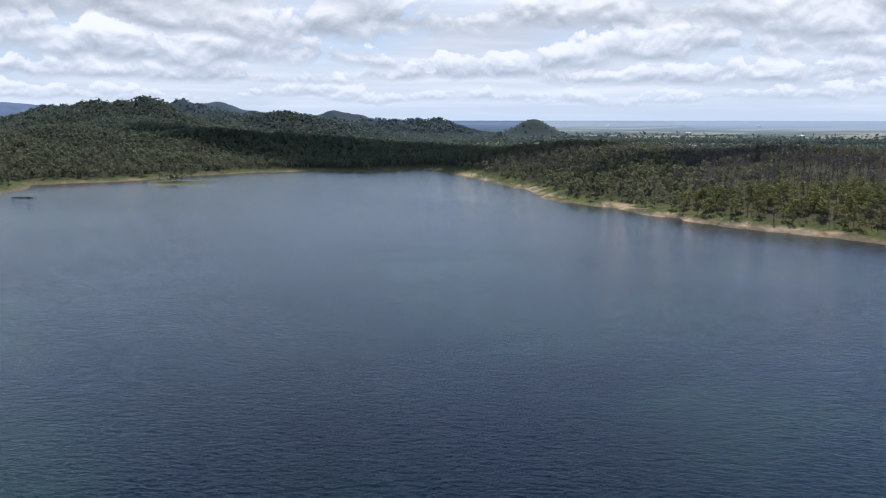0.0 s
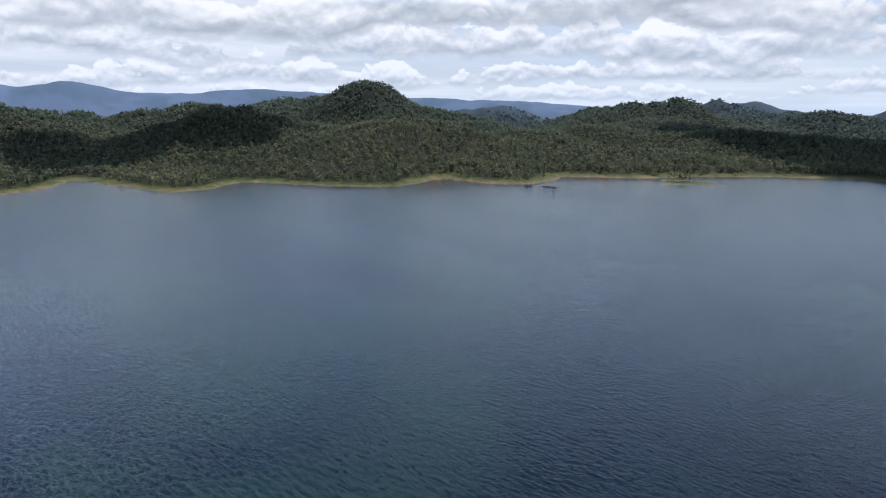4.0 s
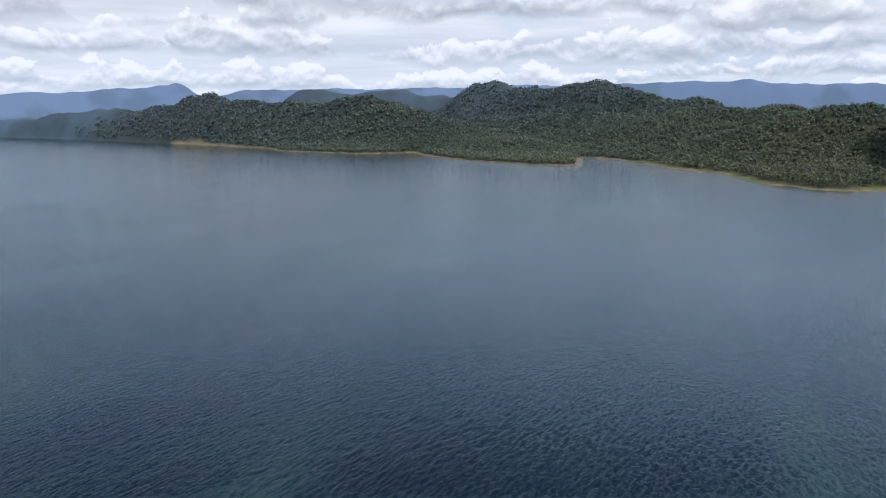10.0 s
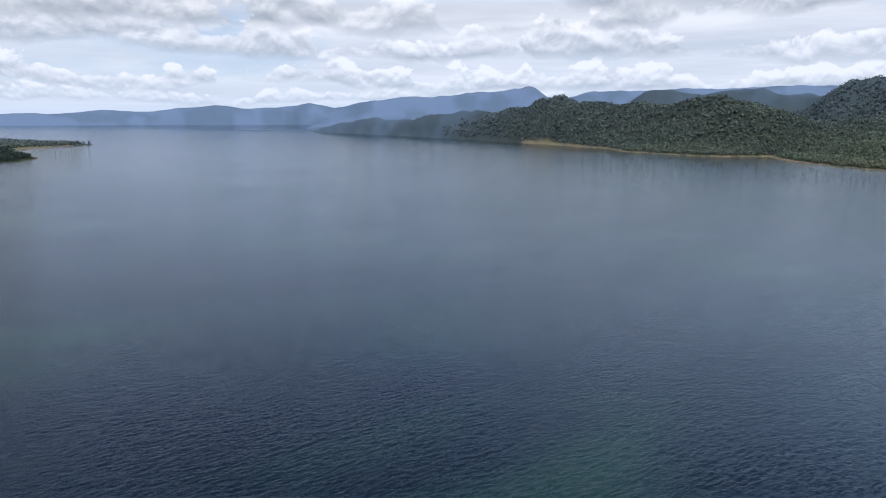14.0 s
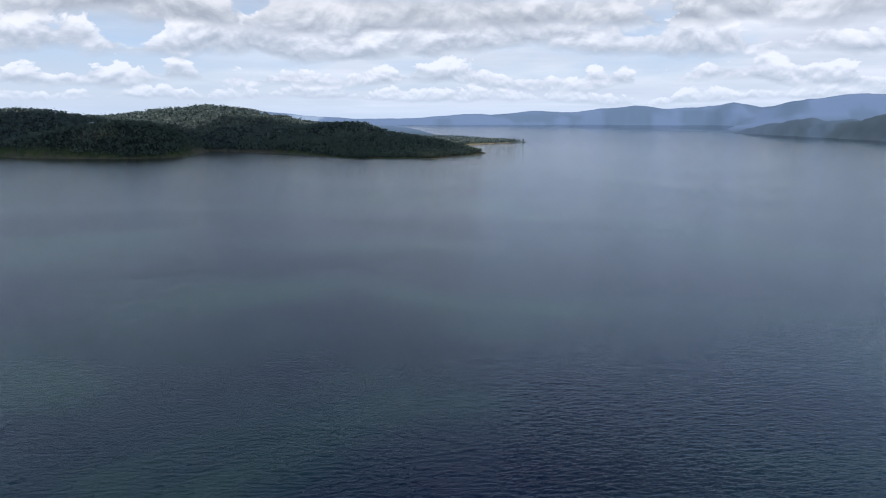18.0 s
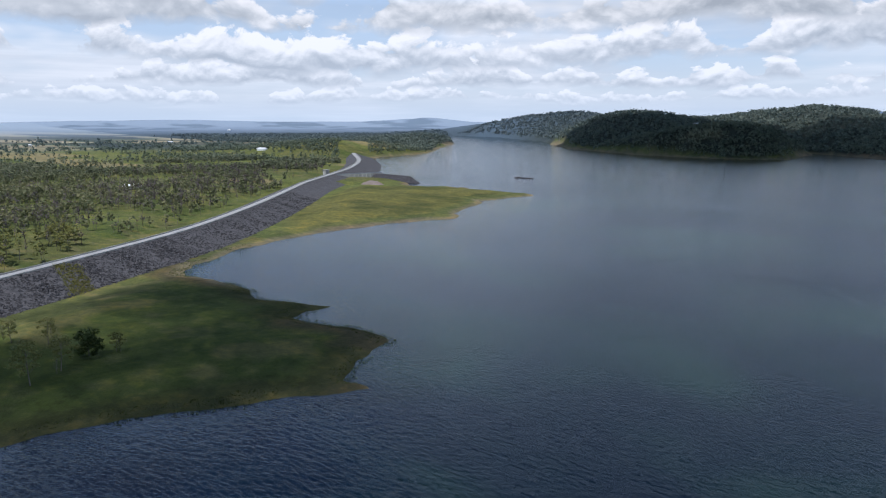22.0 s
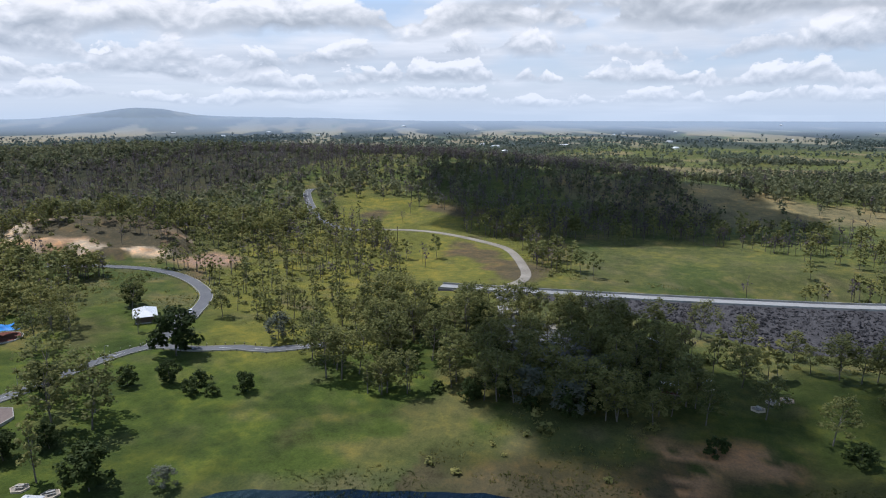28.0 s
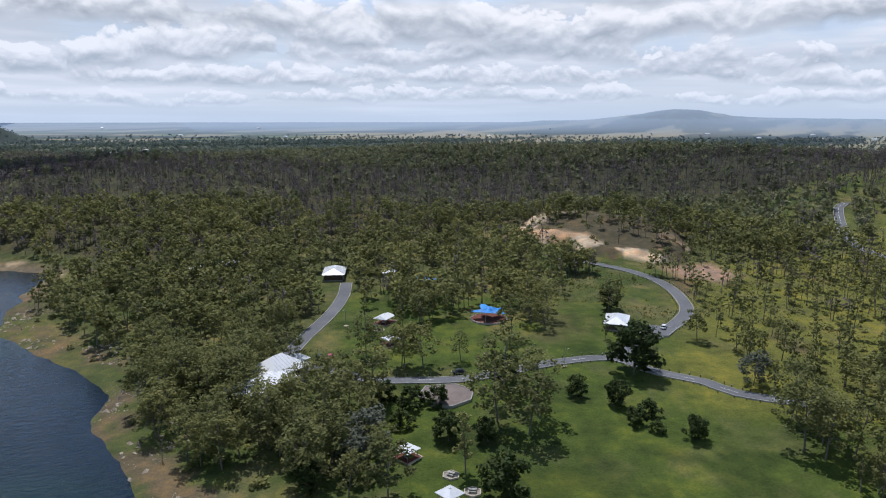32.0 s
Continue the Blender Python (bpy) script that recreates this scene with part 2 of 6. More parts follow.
ground_material()
leaf_material("gum_leaves", (0.062, 0.074, 0.028), (0.160, 0.168, 0.058), (0.310, 0.288, 0.095))
leaf_material("hill_leaves", (0.060, 0.072, 0.038), (0.150, 0.160, 0.082), (0.265, 0.250, 0.135))
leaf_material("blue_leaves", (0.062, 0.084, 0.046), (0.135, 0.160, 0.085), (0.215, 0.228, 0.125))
leaf_material("dark_leaves", (0.022, 0.034, 0.012), (0.050, 0.072, 0.022), (0.095, 0.12, 0.034))
leaf_material("grey_leaves", (0.075, 0.085, 0.060), (0.135, 0.148, 0.110), (0.21, 0.22, 0.165))
leaf_material("bare_twigs", (0.085, 0.070, 0.070), (0.15, 0.125, 0.125), (0.24, 0.205, 0.195))
material("bark", [(0.06, 0.05, 0.045), (0.16, 0.14, 0.12), (0.30, 0.27, 0.24)], 0.9, 2.0, 0.3, 4.0)
material("rock_fill", [(0.034, 0.033, 0.036), (0.066, 0.064, 0.068), (0.115, 0.110, 0.112)], 0.9, 2.2, 0.8, 1.3, spread=0.3)
material("asphalt", [(0.085, 0.088, 0.095), (0.12, 0.124, 0.132), (0.165, 0.167, 0.172)], 0.85, 0.5, 0.1, 8.0)
material("pale_gravel", [(0.17, 0.15, 0.125), (0.26, 0.235, 0.195), (0.36, 0.33, 0.28)], 0.95, 0.5, 0.2, 5.0)
material("pale_asphalt", [(0.22, 0.22, 0.22), (0.29, 0.29, 0.285), (0.36, 0.355, 0.35)], 0.85, 0.5, 0.1, 8.0)
material("concrete", [(0.25, 0.24, 0.22), (0.38, 0.37, 0.34), (0.48, 0.47, 0.44)], 0.85, 0.8, 0.2, 3.0)

material("white_roof", [(0.55, 0.57, 0.60), (0.70, 0.72, 0.74), (0.80, 0.81, 0.82)], 0.35, 0.6, 0.08, 3.0, spec=0.5, spread=0.3)
material("brown_wall", [(0.06, 0.045, 0.035), (0.10, 0.075, 0.055), (0.14, 0.11, 0.08)], 0.85, 1.0, 0.2, 4.0)
material("cream_wall", [(0.40, 0.36, 0.28), (0.52, 0.47, 0.38), (0.60, 0.56, 0.47)], 0.8, 1.0, 0.1, 4.0)
material("dark_timber", [(0.035, 0.028, 0.024), (0.065, 0.05, 0.042), (0.10, 0.085, 0.07)], 0.8, 2.0, 0.2, 8.0)
material("steel_post", [(0.25, 0.26, 0.27), (0.36, 0.37, 0.38), (0.45, 0.46, 0.47)], 0.45, 2.0, 0.0, 8.0, metal=0.6)
material("blue_sail", [(0.02, 0.16, 0.48), (0.04, 0.25, 0.66), (0.07, 0.34, 0.78)], 0.6, 0.8, 0.1, 2.0)
material("soft_fall", [(0.10, 0.035, 0.025), (0.15, 0.055, 0.04), (0.19, 0.08, 0.06)], 0.95, 1.5, 0.2, 8.0)
material("paint_white", [(0.62, 0.62, 0.60), (0.72, 0.72, 0.70), (0.8, 0.8, 0.78)], 0.5, 2.0, 0.05, 8.0)
material("car_white", [(0.70, 0.70, 0.70), (0.78, 0.78, 0.78), (0.82, 0.82, 0.82)], 0.25, 1.0, 0.0, 8.0, spec=0.6)
material("car_red", [(0.30, 0.02, 0.02), (0.38, 0.03, 0.03), (0.42, 0.04, 0.04)], 0.25, 1.0, 0.0, 8.0, spec=0.6)
material("car_dark", [(0.015, 0.016, 0.02), (0.025, 0.026, 0.03), (0.035, 0.036, 0.04)], 0.25, 1.0, 0.0, 8.0, spec=0.6)
material("tyre", [(0.012, 0.012, 0.012), (0.02, 0.02, 0.02), (0.03, 0.03, 0.03)], 0.9, 4.0, 0.0, 8.0)
material("car_glass", [(0.01, 0.012, 0.015), (0.015, 0.018, 0.02), (0.02, 0.024, 0.028)], 0.08, 1.0, 0.0, 8.0, spec=0.8)
material("pale_stone", [(0.28, 0.23, 0.17), (0.42, 0.36, 0.27), (0.55, 0.48, 0.38)], 0.9, 1.0, 0.4, 3.0, spread=0.5)
leaf_material("reed_green", (0.055, 0.070, 0.022), (0.11, 0.125, 0.040), (0.19, 0.19, 0.07))
material("pink_paving", [(0.12, 0.095, 0.085), (0.18, 0.145, 0.13), (0.24, 0.20, 0.18)], 0.9, 0.8, 0.15, 5.0)
leaf_material("dry_grass", (0.14, 0.14, 0.045), (0.21, 0.20, 0.065), (0.30, 0.27, 0.10))


def thin_cloud(name, gap_share):
    """Cloud: white, and letting a part of the sun through."""
    m = bpy.data.materials.new(name)
    m.use_nodes = True
    MATS[name] = m
    n = Nodes(m.node_tree)
    body = n.add("ShaderNodeBsdfDiffuse", {"Color": (0.8, 0.8, 0.81, 1)})
    gap = n.add("ShaderNodeBsdfTransparent")
    n.add("ShaderNodeOutputMaterial", {0: n.add("ShaderNodeMixShader", {0: gap_share, 1: body.outputs[0], 2: gap.outputs[0]}).outputs[0]})


thin_cloud("cloud_white", 0.42)
thin_cloud("cloud_veil", 0.76)


# ---- the lie of the land ----
MIDDLE = np.array((124.0, 34.0))     # middle of the flight
EDGE = 2500.0                        # beyond it the plain is drawn in towards the horizon


def rise(d):
    """How much the sheet of plain and water lifts with the distance d from the middle, so that 12 km fit into 5."""
    k = np.maximum(d - EDGE, 0.0)
    far = EDGE + k * (1 + (k / 2300.0) ** 2 * 2.9)
    return np.where(k > 0, 88.0 * (1 - d / np.maximum(far, 1.0)), 0.0)


def lattice(ix, iy, seed):
    h = (ix * 374761393 + iy * 668265263 + seed * 974634777) & 0x7FFFFFFF
    h = ((h ^ (h >> 13)) * 1274126177) & 0x7FFFFFFF
    return ((h ^ (h >> 16)) & 0xFFFF) / 65535.0


def value_noise(x, y, size, seed=0, octaves=3):
    """Smooth noise, about 0 to 1, whose largest features are of that size."""
    total, amp, norm = 0.0, 1.0, 0.0
    for o in range(octaves):
        u, v = x / size, y / size
        iu, iv = np.floor(u).astype(np.int64), np.floor(v).astype(np.int64)
        fu, fv = u - iu, v - iv
        fu, fv = fu * fu * (3 - 2 * fu), fv * fv * (3 - 2 * fv)
        a = lattice(iu, iv, seed + o) * (1 - fu) + lattice(iu + 1, iv, seed + o) * fu
        b = lattice(iu, iv + 1, seed + o) * (1 - fu) + lattice(iu + 1, iv + 1, seed + o) * fu
        total, norm = total + amp * (a * (1 - fv) + b * fv), norm + amp
        amp, size = amp * 0.5, size * 0.5
    return total / norm


def smooth(a, b, v):
    t = np.clip((v - a) / (b - a), 0, 1)
    return t * t * (3 - 2 * t)


# the lake's edge, bank by bank, sunwise from the north
NORTH_BANK = [(204, 510), (209, 514), (190, 526), (165, 543), (127, 566), (107, 583), (71, 629), (29, 686), (-17, 714), (-56, 820),
              (-109, 929), (-153, 994), (-246, 1136), (-283, 1092), (-327, 1049), (-369, 1065), (-418, 1069), (-467, 1025)]
WEST_BANK = [(-487, 1028), (-529, 961), (-561, 932), (-576, 863), (-625, 818), (-675, 773), (-630, 680), (-635, 632), (-692, 615),
             (-752, 624), (-758, 596), (-698, 517), (-724, 466), (-790, 413), (-862, 394), (-890, 365), (-815, 303), (-806, 250),
             (-925, 222), (-1035, 206), (-1058, 193), (-917, 132), (-893, 60), (-950, -10), (-997, -33), (-1104, -74), (-1185, -155),
             (-1363, -262), (-1470, -390)]
FAR_BANK = [(-1383, -384), (-1213, -326), (-1170, -385), (-1250, -570), (-1350, -723), (-1475, -828), (-1370, -915), (-1400, -1180),
            (-1500, -1323), (-1615, -1690), (-1700, -2169), (-1718, -2557), (-1621, -2975), (-1499, -3251), (-1640, -3637),
            (-1874, -4015), (-1800, -4160), (-1500, -4240), (-1350, -4320), (-1100, -4420), (-600, -4510), (43, -4560), (314, -4540)]
SOUTH_POINT = [(300, -4520), (124, -4499), (-79, -3336), (-240, -2750), (-375, -2610), (-174, -2420), (-60, -2250), (-100, -1755),
               (45, -1540), (240, -1555), (410, -1775), (655, -1985), (625, -1650), (690, -1610), (760, -1579), (984, -1628),
               (1275, -1800), (1735, -2340), (2108, -2550), (2384, -2530)]
DAM_BANK = [(2100, -2200), (1830, -1903), (1648, -1624), (1424, -1319), (1384, -1083), (1141, -859), (1036, -773), (892, -714),
            (836, -650), (763, -674), (640, -665), (653, -582), (617, -491), (586, -450), (608, -371), (618, -311), (609, -266),
            (606, -236), (575, -185), (553, -157)]
MEADOW_BANK = [(531, -161), (506, -169), (466, -157), (434, -172), (428, -146), (403, -152), (387, -157), (369, -149), (362, -125),
               (348, -107), (337, -111), (344, -96), (369, -57), (380, -32), (388, 0), (387, 23), (377, 40), (368, 59), (363, 84),
               (360, 111), (355, 130)]
PARK_BANK = [(340, 160), (310, 185), (280, 205), (247, 233), (245, 244), (241, 258), (235, 277), (240, 305), (230, 334), (215, 356),
             (197, 396), (192, 431), (199, 451)]
LAKE = NORTH_BANK + WEST_BANK + FAR_BANK + SOUTH_POINT + DAM_BANK + MEADOW_BANK + PARK_BANK
ISLANDS = [[(-543, 816), (-539, 862), (-470, 850), (-484, 824), (-515, 800)],
           [(-1117, -3650), (-1316, -3489), (-1512, -3307), (-1545, -3380), (-1350, -3570)]]


def ring_distance(x, y, ring):
    """Distance to a closed line, and whether the point lies inside it."""
    best, inside = np.full(x.shape, 1e18), np.zeros(x.shape, bool)
    for (ax, ay), (bx, by) in zip(ring, ring[1:] + ring[:1]):
        ex, ey = bx - ax, by - ay
        t = np.clip(((x - ax) * ex + (y - ay) * ey) / (ex * ex + ey * ey), 0, 1)
        best = np.minimum(best, (x - ax - t * ex) ** 2 + (y - ay - t * ey) ** 2)
        if ay != by:
            inside ^= ((ay > y) != (by > y)) & (x < (bx - ax) * (y - ay) / (by - ay) + ax)
    return np.sqrt(best), inside


def line_distance(x, y, line):
    """Distance to an open line and how far along it, as a share of its points."""
    best, along = np.full(x.shape, 1e18), np.zeros(x.shape)
    for i, ((ax, ay), (bx, by)) in enumerate(zip(line, line[1:])):
        ex, ey = bx - ax, by - ay
        t = np.clip(((x - ax) * ex + (y - ay) * ey) / (ex * ex + ey * ey), 0, 1)
        d = (x - ax - t * ex) ** 2 + (y - ay - t * ey) ** 2
        along = np.where(d < best, i + t, along)
        best = np.minimum(best, d)
    return np.sqrt(best), along


def shore(x, y):
    """Metres inland from the lake's edge, negative on the water."""
    d = np.hypot(x - MIDDLE[0], y - MIDDLE[1])
    w = np.clip(d / 260.0, 0.8, 4.0)
    jx = x + (value_noise(x, y, 22, 5, 4) - 0.5) * 9 * w
    jy = y + (value_noise(x, y, 22, 8, 4) - 0.5) * 9 * w
    best, inside = ring_distance(jx, jy, LAKE)
    s = np.where(inside, -best, best)
    for ring in ISLANDS:
        b, i = ring_distance(jx, jy, ring)
        s = np.maximum(s, np.where(i, np.minimum(b, 40), -b))
    return s


# hill tops: x, y, height, half widths along and across, heading of the long axis
WEST_HILLS = [(-1529, 971, 150, 120, 110, 0), (-1796, 885, 130, 330, 190, 20), (-1256, 477, 112, 120, 110, 10), (-1039, 719, 70, 190, 150, 30),
              (-969, 1062, 52, 240, 180, 20), (-1206, 1659, 125, 250, 210, 0), (-1354, 2050, 122, 160, 150, 0), (-1644, 2820, 130, 300, 200, 30),
              (-1310, 2555, 104, 300, 170, 20), (-964, 2285, 86, 200, 160, 0), (-1083, 3105, 92, 200, 160, 0), (-850, 2977, 72, 180, 120, 10),
              (-697, 1289, 46, 200, 120, 30), (-526, 1386, 27, 220, 110, 20), (-341, 1460, 14, 220, 110, 20)]
NORTH_CONES = [(-1568, 2631, 128, 130, 104, 20), (-1367, 2977, 100, 120, 96, 20), (-1055, 3008, 94, 120, 96, 20), (-607, 2943, 74, 110, 88, 20), (-177, 2918, 72, 70, 56, 20)]
BACK_HILLS = [(-1447, 1102, 96, 200, 150, 0), (-2329, 2089, 104, 260, 160, 30)]
SOUTH_HILLS = [(771, -2381, 120, 330, 200, 5), (720, -1800, 84, 260, 110, 5), (1243, -2089, 106, 260, 190, 20), (1004, -1690, 66, 200, 90, 10),
               (1570, -2105, 76, 330, 160, 35), (372, -2152, 62, 240, 150, 0), (1851, -2470, 50, 300, 150, 35), (1520, -1144, 34, 160, 110, 40),
               (200, -1950, 34, 220, 120, 0), (2200, -2610, 72, 190, 150, 30), (2034, -2669, 91, 190, 150, 30), (1823, -2747, 107, 190, 150, 30)]
PARK_HILLS = [(747, 879, 33, 240, 190, 140), (844, 728, 34, 220, 190, 140), (919, 554, 35, 240, 170, 100), (950, 390, 27, 180, 140, 90),
              (894, 249, 25, 200, 90, 100), (508, 958, 31, 240, 200, 10), (292, 860, 28, 240, 170, 10), (162, 960, 27, 220, 190, 0),
              (-16, 1165, 26, 240, 170, 40), (560, 470, 13, 90, 60, 30), (508, 160, 5, 50, 40, 0), (300, 640, 16, 150, 100, 20)]
# far ranges: points of the crest line with height over the plain
NORTH_RANGE = [(-4310, 791, 190), (-4154, 1429, 195), (-4006, 1822, 208), (-3877, 2093, 192), (-3481, 2727, 160), (-3123, 3150, 138), (-2842, 3418, 108), (-2300, 3800, 60)]
WEST_RANGE = [(-3010, -3135, 150), (-3309, -2876, 228), (-3925, -1930, 236), (-4268, -944, 254), (-4355, -405, 256), (-4373, 208, 228), (-4312, 791, 193)]
SOUTH_RANGE = [(-1007, -4528, 52), (-1187, -4479, 99), (-1294, -4447, 106), (-1399, -4412, 125), (-1559, -4354, 95), (-1745, -4278, 109), (-1940, -4189, 134), (-2083, -4116, 105), (-2179, -3774, 157), (-2351, -3664, 171), (-2484, -3572, 182), (-2676, -3424, 210), (-2779, -3339, 211), (-2866, -3262, 227), (-2900, -3230, 217), (-2935, -3198, 225)]
LAKE_RANGE = [(989, -4535, 80), (771, -4571, 62), (403, -4630, 30), (0, -4680, 34), (-320, -4720, 62), (-528, -4720, 58), (-794, -4690, 80), (-1080, -4620, 74), (-1500, -4400, 50)]
EAST_RANGE = [(3027, 3069, 78), (2867, 3215, 54), (2681, 3366, 38), (2448, 3533, 30), (2262, 3649, 17)]
EAST_RANGE_2 = [(3027, 3069, 78), (3225, 2867, 52), (3641, 2329, 44), (3809, 2050, 30), (4100, 1500, 16)]
PLATEAU = [(4566, -1340, 16), (4221, -2165, 30), (3900, -2600, 18), (3595, -3061, 16), (3293, -3369, 46), (3080, -3555, 14)]
DARK_RIDGE = [(-1840, -2148, 140), (-1860, -1992, 172), (-1809, -1776, 147), (-1801, -1562, 143), (-1797, -1324, 114), (-1807, -1167, 130), (-1807, -1031, 131), (-1771, -884, 83)]
GREEN_SPUR = [(-1577, -710, 32), (-1531, -556, 37), (-1465, -437, 5)]
MID_RIDGE = [(-2532, -2090, 146), (-2568, -1963, 205), (-2693, -1785, 202), (-2766, -1568, 208), (-2814, -1368, 172), (-2748, -1150, 238), (-2722, -937, 210), (-2541, -673, 222), (-2478, -509, 180), (-2313, -285, 140)]
CENTRAL_RIDGE = [(-2023, -810, 92), (-1992, -595, 95), (-1853, -315, 90), (-1773, -159, 102), (-1652, -20, 92), (-1540, 60, 84)]
SADDLE_RIDGE = [(-1490, 150, 88), (-1540, 221, 92), (-1602, 336, 98), (-1617, 450, 104), (-1615, 563, 110)]
LOW_RIDGE = [(-1560, -3060, 70), (-1690, -2800, 125), (-1830, -2560, 142), (-1940, -2280, 135)]
RANGES = [(DARK_RIDGE, 150), (GREEN_SPUR, 60), (MID_RIDGE, 170), (CENTRAL_RIDGE, 150), (SADDLE_RIDGE, 140), (LOW_RIDGE, 130), (NORTH_RANGE, 230), (WEST_RANGE, 230), (SOUTH_RANGE, 120), (LAKE_RANGE, 110), (EAST_RANGE, 300), (EAST_RANGE_2, 280), (PLATEAU, 130)]

CREST = [(505, 185), (510, 152), (521, 94), (539, 15), (562, -45), (590, -104), (646, -208), (720, -308), (803, -407), (888, -505),
         (968, -614), (1059, -733), (1207, -885), (1438, -1075), (1560, -1190)]
CREST_Z = 11.0


def in_ring(x, y, ring, soft=4.0):
    b, i = ring_distance(x, y, ring)
    return np.clip(0.5 + np.where(i, b, -b) / soft, 0, 1)


# bare and mown patches
QUARRY = [(455, 440), (470, 428), (486, 406), (483, 388), (488, 372), (505, 358), (524, 350), (552, 378), (578, 418), (556, 462), (520, 500), (486, 470)]
QUARRY_FOOT = [(505, 349), (535, 345), (531, 321), (511, 312), (500, 329)]
WASHOUT = [(401, 76), (397, 67), (405, 54), (407, 41), (392, 42), (389, 58), (374, 60), (366, 58), (376, 75)]
PARK_LAWN = [(300, 190), (330, 165), (385, 120), (420, 110), (440, 180), (430, 280), (440, 300), (400, 340), (350, 380), (320, 350), (310, 270), (296, 235)]
MEADOW = [(531, -161), (466, -157), (400, -150), (337, -111), (388, 0), (363, 84), (420, 70), (470, 30), (490, -60), (525, -130)]
SCRUB_GROUND = [(398, 205), (425, 180), (470, 165), (500, 150), (640, 225), (660, 300), (600, 340), (540, 345), (490, 330), (440, 262), (402, 236)]
TRACK_GROUND = [(525, 130), (640, 160), (740, 250), (740, 380), (650, 340), (560, 240), (510, 200)]
SUNNY_POINT = [(763, -674), (640, -665), (590, -450), (608, -371), (630, -300), (690, -330), (760, -420), (860, -560)]


def height(x, y, s=None):
    """Ground level."""
    x, y = np.asarray(x, float), np.asarray(y, float)
    if s is None:
        s = shore(x, y)
    d = np.hypot(x - MIDDLE[0], y - MIDDLE[1])
    z = np.where(s > 0, 0.6 * (1 - np.exp(-np.maximum(s, 0) / 2.5)) + 6.4 * (1 - np.exp(-np.maximum(s, 0) / 75.0)), np.maximum(s * 0.22, -5.0))
    hill = np.zeros(x.shape)
    for hx, hy, h, a, b, turn in WEST_HILLS + NORTH_CONES + BACK_HILLS + SOUTH_HILLS + PARK_HILLS:
        c, w = math.cos(radians(turn)), math.sin(radians(turn))
        u, v = (x - hx) * c + (y - hy) * w, -(x - hx) * w + (y - hy) * c
        hill += (h * np.exp(-0.5 * ((u / a) ** 2 + (v / b) ** 2))) ** 3
    for line, width in RANGES:
        r, along = line_distance(x, y, [p[:2] for p in line])
        h = np.interp(along, np.arange(len(line)), [p[2] for p in line])
        h *= 0.84 + 0.18 * value_noise(x, y, 260, 31, 3)
        hill += (h * np.exp(-0.5 * (r / width) ** 2)) ** 3
    hill = np.cbrt(hill)
    inland = 1 - np.exp(-np.maximum(s, 0) / np.where(d > 3500, 25.0, 70.0))
    rough = value_noise(x, y, 210, 3, 4) - 0.5
    gully = np.abs(value_noise(x, y, 240, 19, 2) - 0.5) + 0.5 * np.abs(value_noise(x, y, 105, 23, 2) - 0.5)
    spur = 0.95 * np.clip(hill, 0, 110) * (gully - 0.26) * (d > 700) * (d < 3600) * (x < 600)
    hill = hill * inland * (1 + 0.16 * rough) + spur * inland * smooth(0, 45, hill)
    z = z + hill + (s > 0) * inland * (value_noise(x, y, 60, 12, 3) - 0.5) * np.clip(1 + hill * 0.12, 1, 9) * 0.9
    foot = smooth(44, 80, line_distance(x, y, CREST[3:11])[0])
    z = np.where((s > 0) & (d < 1000), np.minimum(z, 1.6 + (z - 1.6) * foot), z)
    edge, inside = ring_distance(x, y, QUARRY)
    z = z + inside * smooth(0, 7, edge) * (3.6 + 8 * (value_noise(x, y, 22, 71, 4) - 0.5))
    return z + rise(d)


def ground_mesh():
    turns, rings = 1260, 400
    th = np.linspace(0, 2 * np.pi, turns, endpoint=False)
    r = np.concatenate([[14, 40, 70], np.geomspace(95, 4930, rings - 3)])
    R, T = np.meshgrid(r, th, indexing="ij")
    x, y = MIDDLE[0] + R * np.sin(T), MIDDLE[1] + R * np.cos(T)
    s = shore(x, y)
    z = height(x, y, s)
    return r, th, x, y, z, s


GR, GT, GX, GY, GZ, GS = ground_mesh()
# the highest elevation nearer to the middle, to know which ground is hidden
rising = np.maximum.accumulate((GZ + 8 - 92) / GR[:, None], axis=0)


def lookup(grid, x, y):
    """Bilinear value of a grid of the ground at x, y."""
    d, a = np.hypot(x - MIDDLE[0], y - MIDDLE[1]), np.arctan2(x - MIDDLE[0], y - MIDDLE[1]) % (2 * np.pi)
    i = np.interp(d, GR, np.arange(len(GR)))
    j = a / (2 * np.pi) * len(GT)
    i0, j0 = np.minimum(i.astype(int), len(GR) - 2), j.astype(int) % len(GT)
    j1, fi, fj = (j0 + 1) % len(GT), i - np.minimum(i.astype(int), len(GR) - 2), j - np.floor(j)
    return (grid[i0, j0] * (1 - fj) + grid[i0, j1] * fj) * (1 - fi) + (grid[i0 + 1, j0] * (1 - fj) + grid[i0 + 1, j1] * fj) * fi


def level(x, y):
    return float(lookup(GZ, np.array([float(x)]), np.array([float(y)]))[0])


